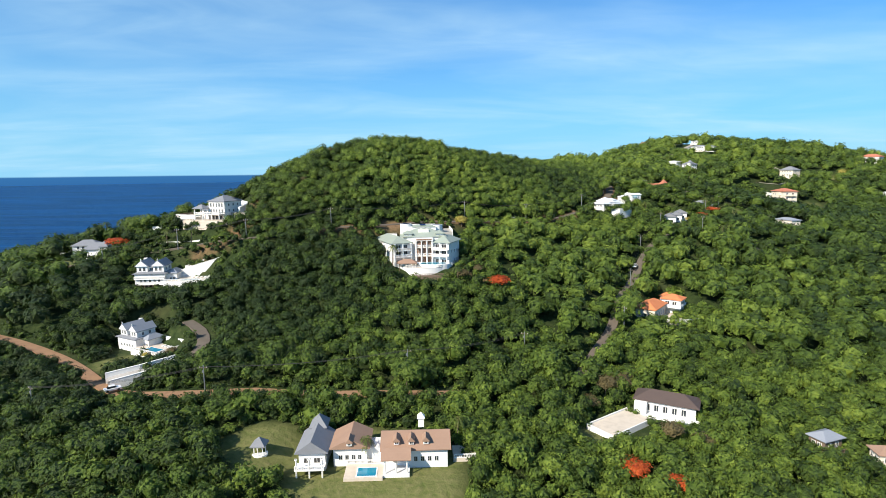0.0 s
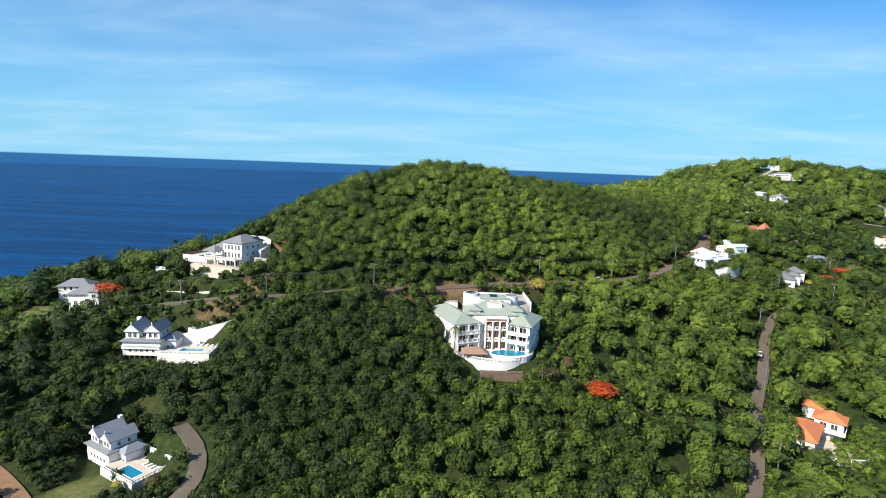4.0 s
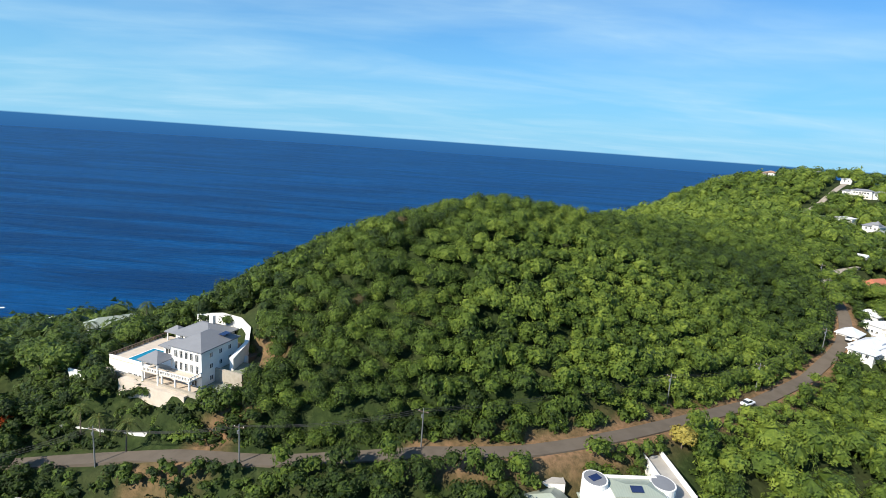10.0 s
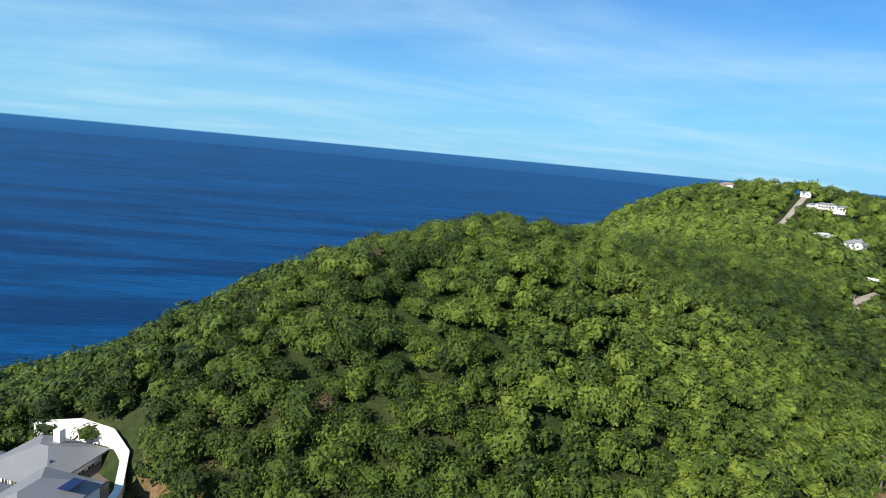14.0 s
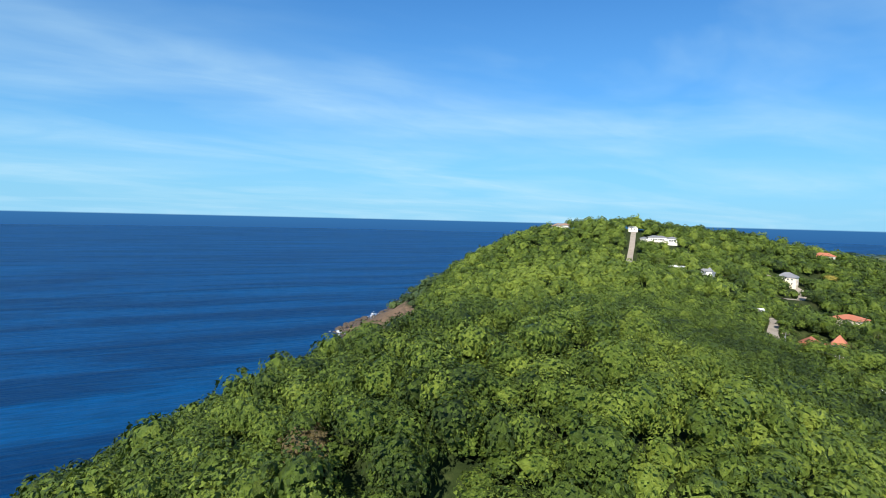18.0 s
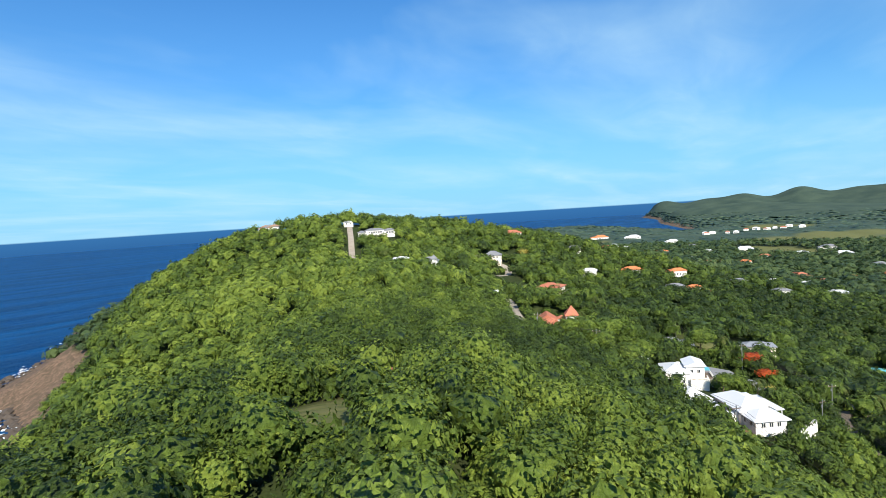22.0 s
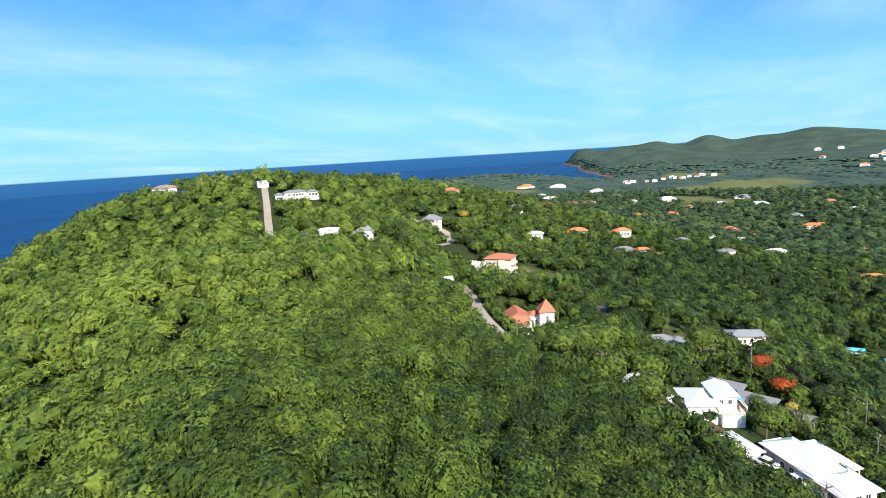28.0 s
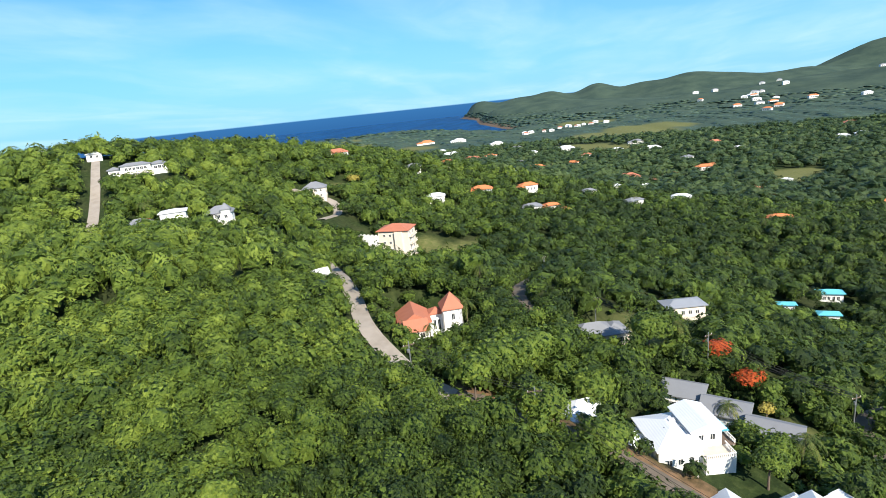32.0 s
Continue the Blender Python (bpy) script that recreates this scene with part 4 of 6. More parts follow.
def wall_line(name, label, pts, mat, h, thick=0.35, foot=3.0, category="wall", merlon=0.0):
    """A free-standing wall along (x, y, z-top) points, sunk into the slope."""
    ob = thing(name, label, category, pts[0][0], pts[0][1], pts[0][2] - h)
    bm = bmesh.new()
    for (ax, ay, az_), (bx, by, bz) in zip(pts, pts[1:]):
        d = Vector((bx - ax, by - ay, 0))
        n = Vector((-d.y, d.x, 0)).normalized() * thick / 2
        a, b = Vector((ax, ay, az_)), Vector((bx, by, bz))
        q = [a - n, b - n, b + n, a + n]
        low = [bm.verts.new(v - Vector((0, 0, h + foot))) for v in q]
        top = [bm.verts.new(v) for v in q]
        bm.faces.new(low[::-1])
        bm.faces.new(top)
        for i in range(4):
            bm.faces.new((low[i], low[(i + 1) % 4], top[(i + 1) % 4], top[i]))
        if merlon:
            k = int(d.length / merlon / 2)
            for i in range(k):
                c = a.lerp(b, (i + .5) / k)
                m = Matrix.Translation(c) @ Matrix.Rotation(math.atan2(d.y, d.x), 4, "Z")
                bmesh.ops.create_cube(bm, size=1, matrix=m @ Matrix.Diagonal((merlon, thick + .06, 1.1, 1)))
    bm.transform(Matrix.Translation((-pts[0][0], -pts[0][1], -(pts[0][2] - h))))
    part("wall", bm, mat, ob)
    coping = bmesh.new()
    for (ax, ay, az_), (bx, by, bz) in zip(pts, pts[1:]):
        a, b = Vector((ax, ay, az_)), Vector((bx, by, bz))
        d = b - a
        m = Matrix.Translation((a + b) / 2 + Vector((0, 0, .06))) @ d.to_track_quat("X", "Z").to_matrix().to_4x4() @ Matrix.Diagonal((d.length, thick + .14, .12, 1))
        bmesh.ops.create_cube(coping, size=1, matrix=m)
    coping.transform(Matrix.Translation((-pts[0][0], -pts[0][1], -(pts[0][2] - h))))
    part("coping", coping, mat, ob)
    return ob


def ellipse(cx, cy, rx, ry, n=28, a0=0.0, a1=360.0):
    return [(cx + rx * math.cos(radians(a0 + (a1 - a0) * k / n)), cy + ry * math.sin(radians(a0 + (a1 - a0) * k / n))) for k in range(n if a1 - a0 >= 360 else n + 1)]


def pool(parent, ring, z, rim=0.4):
    """A filled pool set in a deck: raised rim and water."""
    cx, cy = sum(p[0] for p in ring) / len(ring), sum(p[1] for p in ring) / len(ring)
    k = 1 + rim / 3.0
    p = part("pool_rim", prism(bmesh.new(), [(cx + (x - cx) * k, cy + (y - cy) * k) for x, y in ring], z - .4, z + .08), WHITE, parent)
    part("pool_water", prism(bmesh.new(), ring, z - .3, z + .09), POOL, p, "bright blue pool water")
    return p


def solar(parent, x, y, z, tilt, rz=0.0, w=2.2, d=1.4):
    ob = part("solar_panel", box(bmesh.new(), -w / 2, w / 2, -d / 2, d / 2, -.04, .04), PANEL, parent, "dark blue solar panel")
    ob.matrix_basis = pose(x, y, z, tilt, 0, rz)


def storey_block(parent, rect, z0, z1, mat=None, foot=5.0, name="wall"):
    x0, x1, y0, y1 = rect
    return slab(parent, name, mat or WHITE, x0, x1, y0, y1, z0 - foot, z1)


def columns(parent, pts, z0, z1, r=0.2, mat=None):
    for x, y in pts:
        bm = bmesh.new()
        bmesh.ops.create_cone(bm, cap_ends=True, segments=10, radius1=r, radius2=r * .9, depth=z1 - z0, matrix=Matrix.Translation((x, y, (z0 + z1) / 2)))
        box(bm, x - r * 1.4, x + r * 1.4, y - r * 1.4, y + r * 1.4, z1 - .2, z1)
        part("column", bm, mat or WHITE, parent)


def gallery(parent, x0, x1, y, z, depth, h, n):
    """An open gallery in front of a wall: floor, dark panels for openings behind columns, rail."""
    slab(parent, "gallery_floor", DECK, x0, x1, y - depth, y, z - .2, z)
    columns(parent, [(x0 + .2 + (x1 - x0 - .4) * k / n, y - depth + .25) for k in range(n + 1)], z, z + h, .18)
    rail(parent, [(x0, y - depth + .1), (x1, y - depth + .1)], z)
    windows(parent, (x0, x1, y, y), z + .05, "f", n, (x1 - x0) / n * .62, h * .8, 0, 1, "doorway", SHADE_PANEL)


# ---- the villas
def big_villa():
    v = thing("villa", "large white villa with pale green metal roofs and curved pool terrace", "house", -6, 210, 55, 4)
    # two splayed wings and the body between them, each built straight and then turned
    for cx, cy, turn, w, ln, zt in ((-13.2, 8.0, 22, 7.4, 19.0, 8.6), (8.2, 4.2, -26, 6.6, 11.5, 8.6)):
        wing = part("wing", box(bmesh.new(), -w / 2, w / 2, -ln / 2, ln / 2, -5, zt), WHITE, v, at=(cx, cy, 0))
        wing.rotation_euler = (0, 0, radians(turn))
        part("roof", hip(bmesh.new(), -w / 2, w / 2, -ln / 2, ln / 2, zt + .2, 2.3, .8), ROOF_GREEN, wing, "pale green standing-seam metal roof")
        rect = (-w / 2, w / 2, -ln / 2, ln / 2)
        for z in (0.6, 4.2):
            windows(wing, rect, z, "l", 6 if ln > 15 else 3, .95, 1.5)
            windows(wing, rect, z, "r", 4 if ln > 15 else 3, .95, 1.5)
        for z in (3.5, 6.0):
            slab(wing, "balcony", WHITE, -w / 2, w / 2, -ln / 2 - 1.8, -ln / 2, z - .25, z)
            rail(wing, [(-w / 2, -ln / 2 - 1.7), (w / 2, -ln / 2 - 1.7)], z)
            slab(wing, "balcony_panel", DECK, -w / 2 + .4, w / 2 - .4, -ln / 2 - 1.66, -ln / 2 - 1.6, z + .14, z + .78, "tan balcony panel")
        columns(wing, [(-w / 2 + .3, -ln / 2 - 1.5), (0, -ln / 2 - 1.5), (w / 2 - .3, -ln / 2 - 1.5)], 0, zt, .26)
        for z in (.2, 3.6, 6.1):
            windows(wing, rect, z, "f", 2, 2.2, 2.0, name="doorway", pane=SHADE_PANEL)
    storey_block(v, (-7.5, 5.2, 2.2, 14), 0, 10.6)
    part("roof", hip(bmesh.new(), -9.5, 7.5, 2.6, 13.5, 10.8, 2.6, .8), ROOF_GREEN, v, "pale green standing-seam metal roof")
    slab(v, "portico", WHITE, -4.4, 2.6, -.6, 2.4, 9.4, 10.4)
    columns(v, [(-4.0, -.2), (-1.9, -.2), (.2, -.2), (2.3, -.2)], 0, 9.4, .3)
    for z in (3.4, 6.8):
        slab(v, "gallery_floor", DECK, -4.4, 2.6, -.2, 2.3, z - .25, z)
        rail(v, [(-4.4, 0), (2.6, 0)], z)
    # brown panel proud of the portico, in place of its dark opening
    slab(v, "loggia_panel", TERRACOTTA, -3.9, 2.1, -.66, -.6, 9.62, 10.18, "brown panel standing for the dark loggia opening")
    slab(v, "loggia_beam", TERRACOTTA, -3.9, 2.1, .1, .3, 8.2, 9.3, "brown timber beam over the loggia")
    for z in (.05, 3.45, 6.85):
        slab(v, "loggia_back", TERRACOTTA, -4.3, 2.5, 2.12, 2.18, z, z + 3.1, "terracotta loggia back wall")
    windows(v, (-4.4, 2.6, 2.2, 2.2), .2, "f", 4, 1.3, 3.0, 0, 1, "doorway", SHADE_PANEL)
    windows(v, (-4.4, 2.6, 2.2, 2.2), 3.7, "f", 5, 1.1, 2.6, 0, 1, "doorway", SHADE_PANEL)
    windows(v, (-4.4, 2.6, 2.2, 2.2), 7.1, "f", 4, 1.3, 2.0, 0, 1, "doorway", SHADE_PANEL)
    for x0 in (-8.6, 4.0):
        slab(v, "dormer", WHITE, x0, x0 + 3.0, 2.6, 7, 9.5, 12.0)
        roof(v, ROOF_GREEN, x0, x0 + 3.0, 2.6, 7, 12.0, 1.0, .5)
        windows(v, (x0, x0 + 3.0, 2.6, 7), 10.3, "f", 1, 1.4, 1.0)
    slab(v, "roof_terrace", WHITE, -3.0, 1.2, 5.0, 9.5, 10.5, 13.2)
    slab(v, "terrace_floor", DECK, -2.6, .8, 5.4, 9.0, 13.0, 13.24, "tan tiled roof terrace")
    slab(v, "upper_room", WHITE, -6.8, 4.4, 9.0, 14.5, 11, 13.9)
    slab(v, "parapet", WHITE, -6.8, 4.4, 14.2, 14.5, 13.9, 14.6)
    windows(v, (-5.0, 3.8, 9.0, 14.0), 12.2, "f", 3, 1.5, 1.3)
    roof(v, ROOF_GREEN, -5.0, 3.8, 9.0, 14.0, 14.1, .7, .3)
    for cx in (-7.8, 5.0):
        part("stair_tower", prism(bmesh.new(), ellipse(cx, 12.8, 2.3, 2.6, 24), 8, 14.9 if cx < 0 else 14.4), WHITE, v, "rounded white stair tower")
        part("tower_roof", prism(bmesh.new(), ellipse(cx, 12.8, 2.0, 2.3, 24), 14.3, 14.95 if cx < 0 else 14.45), ROOF_GREY, v)
    solar(v, -1.0, 10.2, 14.75, 16)
    solar(v, -7.8, 12.8, 15.05, 5, 30)
    ring = [(-13.5, 3)] + ellipse(-1.5, 1.5, 12.2, 10.2, 26, 195, 352) + [(10.5, 5)]
    part("terrace", prism(bmesh.new(), ring, -6, 0), WHITE, v, "curved white terrace wall")
    part("terrace_floor", prism(bmesh.new(), [(x * .97, y * .96 + .1) for x, y in ring], -.1, .05), DECK, v, "pale stone terrace floor")
    rail(v, [(x, y) for x, y in ring[1:-1]], .05)
    part("pool_deck", prism(bmesh.new(), ellipse(2.6, -3.6, 6.4, 3.6, 28), -4, .9), WHITE, v, "raised curved white pool surround")
    pool(v, ellipse(2.6, -3.6, 5.2, 2.5, 28), .92)
    part("hot_tub", prism(bmesh.new(), ellipse(-2.9, -2.4, 1.2, 1.2, 16), 0, 1.2), WHITE, v)
    part("gazebo_roof", hip(bmesh.new(), -10.8, -4.4, -7.2, -3.2, 1.9, 1.3, .5), ROOF_BROWN, v, "brown tiled gazebo roof")
    columns(v, [(-10.5, -7), (-7.6, -7), (-4.7, -7), (-10.5, -3.5), (-4.7, -3.5)], -3, 1.8, .13, WOOD)
    slab(v, "lower_walk", WOOD, -6, 6, -11.0, -8.2, -5, -2.6, "brown timber walk below the pool")
    rail(v, [(-6, -10.9), (6, -10.9)], -2.6, mat=WOOD)
    slab(v, "drive", CONCRETE, 7.2, 11.2, 12, 33, 8.2, 11.3, "grey concrete drive")
    slab(v, "drive_wall", WHITE, 6.9, 7.2, 12, 33, 8, 12.4)
    slab(v, "drive_wall", WHITE, 11.2, 11.5, 12, 33, 8, 12.4)
    slab(v, "car_port", WHITE, -18.5, -11.5, 17.5, 23.5, 6, 10.2)
    slab(v, "car_port_roof", CONCRETE, -18.5, -11.5, 17.5, 23.5, 10.2, 10.5)
    roof(v, ROOF_GREEN, -27, -22.5, 17, 21, 9.0, .9, .4)
    slab(v, "shed", WHITE, -27, -22.5, 17, 21, 4, 8.9)
    return v


def ridge_villa():
    """The grey-roofed villa with the pool terrace at the foot of the wooded hill."""
    v = thing("villa", "white hillside villa with grey hipped roofs and a pool deck", "house", -100.3, 248.6, 70, -19)
    a = (-4.4, 4.2, -3.0, 8.6)
    storey_block(v, a, 0, 8.4)
    roof(v, ROOF_GREY, *a, 8.6, 2.4, .5, label="grey shingle hipped roof")
    windows(v, a, 5.9, "f", 5, .85, 1.9, .06, .94)
    windows(v, a, 3.0, "f", 5, .85, 2.1, .06, .94)
    for z in (.9, 3.7, 6.3):
        windows(v, a, z, "r", 3, 1.0, 1.2)
    windows(v, a, 6.3, "b", 3, 1.0, 1.2)
    solar(v, 3.0, 5.6, 10.0, 0, 0, 1.6, 2.4)
    slab(v, "cornice", WHITE, -4.5, 4.3, -3.12, 8.7, 8.1, 8.38)
    # balcony over the ground-floor loggia
    slab(v, "balcony", DECK, -4.4, 4.2, -6.6, -3.0, 2.6, 2.85, "pale tiled balcony floor")
    rail(v, [(-4.4, -6.5), (4.2, -6.5), (4.2, -3.0)], 2.85)
    columns(v, [(-4.0, -6.2), (-.2, -6.2), (3.8, -6.2)], 0, 2.6, .26)
    windows(v, (-4.4, 4.2, -3.0, 0), .05, "f", 3, 1.7, 2.2, name="doorway", pane=SHADE_PANEL)
    # open pavilion with its own hipped roof
    p = (-9.6, -4.6, -6.8, -2.4)
    columns(v, [(x, y) for x in (p[0] + .25, p[1] - .25) for y in (p[2] + .25, p[3] - .25)], 0, 5.3, .24)
    slab(v, "pavilion_floor", DECK, *p, 2.6, 2.85)
    rail(v, [(p[0], p[2] + .1), (p[1], p[2] + .1)], 2.85)
    roof(v, ROOF_GREY, *p, 5.5, 1.7, .5)
    # wing between the main block and the pool, with a wide overhang
    m = (-14.0, -4.4, 3.6, 8.2)
    storey_block(v, m, 0, 4.2)
    roof(v, ROOF_GREY, *m, 4.4, 1.3, .9)
    windows(v, m, 1.6, "f", 4, 1.7, 2.2, .05, .95, name="doorway", pane=SHADE_PANEL)
    slab(v, "flat_roof", WHITE, -11.5, -4.4, -2.4, 3.4, 2.3, 2.9, "white flat roof over the loggia")
    # low block under the pool terrace
    w = (-15.4, -9.8, -5.6, -2.0)
    storey_block(v, w, -1.5, 1.5)
    slab(v, "parapet", WHITE, w[0], w[1], w[2], w[2] + .25, 1.5, 2.3)
    windows(v, w, -1.2, "f", 3, 1.3, 2.0, .05, .95, name="doorway", pane=SHADE_PANEL)
    b = (-17.0, -6.2, 10.2, 19.5)
    storey_block(v, b, 0, 4.8)
    roof(v, ROOF_GREY, *b, 5.0, 2.2, .8, label="grey shingle hipped roof")
    windows(v, b, 1.6, "r", 4, 1.4, 2.2, name="doorway", pane=SHADE_PANEL)
    windows(v, b, 3.4, "f", 5, 1.2, 1.0)
    solar(v, -9.6, 12.6, 6.1, 22, 0, 2.6, 1.3)
    slab(v, "chimney", WHITE, -12.6, -11.4, 17.2, 18.2, 5, 8.2)
    t = (-24.2, -14.0, -3.0, 14.0)
    storey_block(v, t, -4.5, 1.2)
    slab(v, "deck", DECK, *t, 1.2, 1.45, "pale pool deck")
    rail(v, [(t[0] + .1, t[2]), (t[0] + .1, t[3])], 1.45, mat=WOOD)
    slab(v, "parapet", WHITE, t[0], t[1], t[2], t[2] + .25, 1.45, 2.2)
    windows(v, t, -2.6, "f", 2, 1.2, 1.3)
    windows(v, t, -2.6, "l", 4, 1.2, 1.3)
    pool(v, [(-19.4, -1.8), (-15.0, -1.8), (-15.0, 5.5), (-19.4, 5.5)], 1.47)
    roof(v, ROOF_GREY, -21.5, -17.5, 11.5, 15, 4.0, 1.4, .4)
    columns(v, [(-21.3, 11.7), (-17.7, 11.7), (-21.3, 14.8), (-17.7, 14.8)], 1.4, 4.0, .18)
    slab(v, "lower_deck", CONCRETE, -37, -24.2, -4, 5, -9, -4.2, "grey concrete turning place")
    slab(v, "turning_kerb", WHITE, -37, -24.2, -4.3, -4, -9, -3.6)
    slab(v, "yard", GRAVEL, 4.2, 11.5, -6.4, 1.0, -4, .1, "weedy gravel yard")
    slab(v, "yard", GRAVEL, 4.2, 11.5, 1.5, 8.0, -4, 2.6, "upper weedy gravel yard")
    slab(v, "yard_wall", STONE, 4.2, 11.8, 1.0, 1.5, -4, 3.3, "stone-panelled yard wall")
    slab(v, "yard", DECK, -15, 4.2, -8.2, -1, -4, .08, "pale paved yard")
    slab(v, "forecourt", ASPHALT, -6.2, 7.0, 9.0, 19.0, -2, 3.2, "dark grey asphalt forecourt")
    slab(v, "forecourt_wall", WHITE, -6.2, 7.0, 8.7, 9.0, -2, 3.9)
    return v


def gabled_villa(x, y, z, rz, stilts, size):
    """White villa with a veranda storey, two steep slate gables above, and a walled pool terrace."""
    lab = "white villa with steep slate gables, on stilts, beside a pool" if stilts else "white villa with steep slate gables beside a walled pool"
    v = thing("villa", lab, "house", x, y, z, rz)
    v.scale = (size, size, size)
    a = (-6.4, 5.4, -4.5, 5.0)
    if stilts:
        slab(v, "wall", WHITE, *a, 0, 4.6)
        columns(v, [(-6.1 + 1.62 * k, -4.2) for k in range(8)], -4.5, 0, .18, WOOD)
        # dark block behind the stilts, standing for the shade under the floor
        slab(v, "undercroft_shade", DARK, -6.1, 5.2, -1.5, 5, -5, 0)
    else:
        storey_block(v, a, 0, 4.6)
    roof(v, ROOF_GREY, *a, 4.8, 1.5, .7)
    windows(v, a, 1.2, "f", 5, .9, 1.2)
    windows(v, a, 1.2, "l", 2, .9, 1.2)
    if stilts:
        rail(v, [(-6.5, -5.0), (5.4, -5.0)], 2.6)
        slab(v, "gallery_floor", WHITE, -6.5, 5.4, -5.2, -4.5, 2.35, 2.6)
    for x0, x1 in ((-5.8, -1.6), (.6, 4.8)):
        g = (x0, x1, -3.4, 4.6)
        slab(v, "upper_wall", WHITE, *g, 4.4, 7.7)
        part("gable_roof", hip(bmesh.new(), *g, 7.7, 2.4, .5, True), ROOF_SLATE, v, "steep dark slate gable roof")
        part("gable_end", prism(bmesh.new(), [(x0 - .3, 7.6), (x1 + .3, 7.6), ((x0 + x1) / 2, 9.85)], 3.86, 3.98), WHITE, v, "white gable end").matrix_basis = pose(0, 0, 0, 90, 0, 0)
        windows(v, g, 5.6, "f", 2, 1.0, 1.6)
        windows(v, g, 5.6, "r", 2, 1.0, 1.4)
        part("finial", box(bmesh.new(), (x0 + x1) / 2 - .12, (x0 + x1) / 2 + .12, -3.9, -3.6, 9.6, 10.8), WHITE, v)
    slab(v, "upper_wall", WHITE, -1.6, .6, -2, 4.4, 4.4, 7.2)
    windows(v, (-1.6, .6, -2, 4.4), 5.4, "f", 1, 1.3, 1.4)
    roof(v, ROOF_SLATE, -1.6, .6, -2, 4.4, 7.3, .8, .25)
    slab(v, "chimney", WHITE, -6.4, -5.2, 5.0, 6.2, 0, 9.8)
    s = (5.4, 9.0, -1.5, 5.0)
    storey_block(v, s, 0, 4.2)
    roof(v, ROOF_SLATE, *s, 4.4, 1.6, .5)
    windows(v, s, 1.0, "f", 2, .9, 1.6)
    t = (5.4, 21.5, -7.0, 5.0)
    slab(v, "terrace", WHITE, *t, -5.5, 1.6, "white terrace retaining wall")
    slab(v, "terrace_floor", DECK, t[0] + .3, t[1] - .3, t[2] + .3, t[3], 1.5, 1.68, "pale terrace floor")
    rail(v, [(5.6, -6.8), (21.3, -6.8), (21.3, 5)], 1.65)
    pool(v, [(11.0, -5.2), (18.4, -5.2), (18.4, -1.8), (11.0, -1.8)], 1.68)
    for k in range(4):
        lg = slab(v, "sun_lounger", WHITE, 14 + 1.7 * k, 14.8 + 1.7 * k, .4, 2.4, 1.7, 2.05, "white sun lounger", .05)
    slab(v, "screen_wall", WHITE, 10.5, 21.5, 5.0, 5.4, -2, 4.4)
    for k in range(6):
        slab(v, "pilaster", WHITE, 11 + 1.9 * k, 11.4 + 1.9 * k, 4.75, 5.0, 1.6, 4.5)
    return v


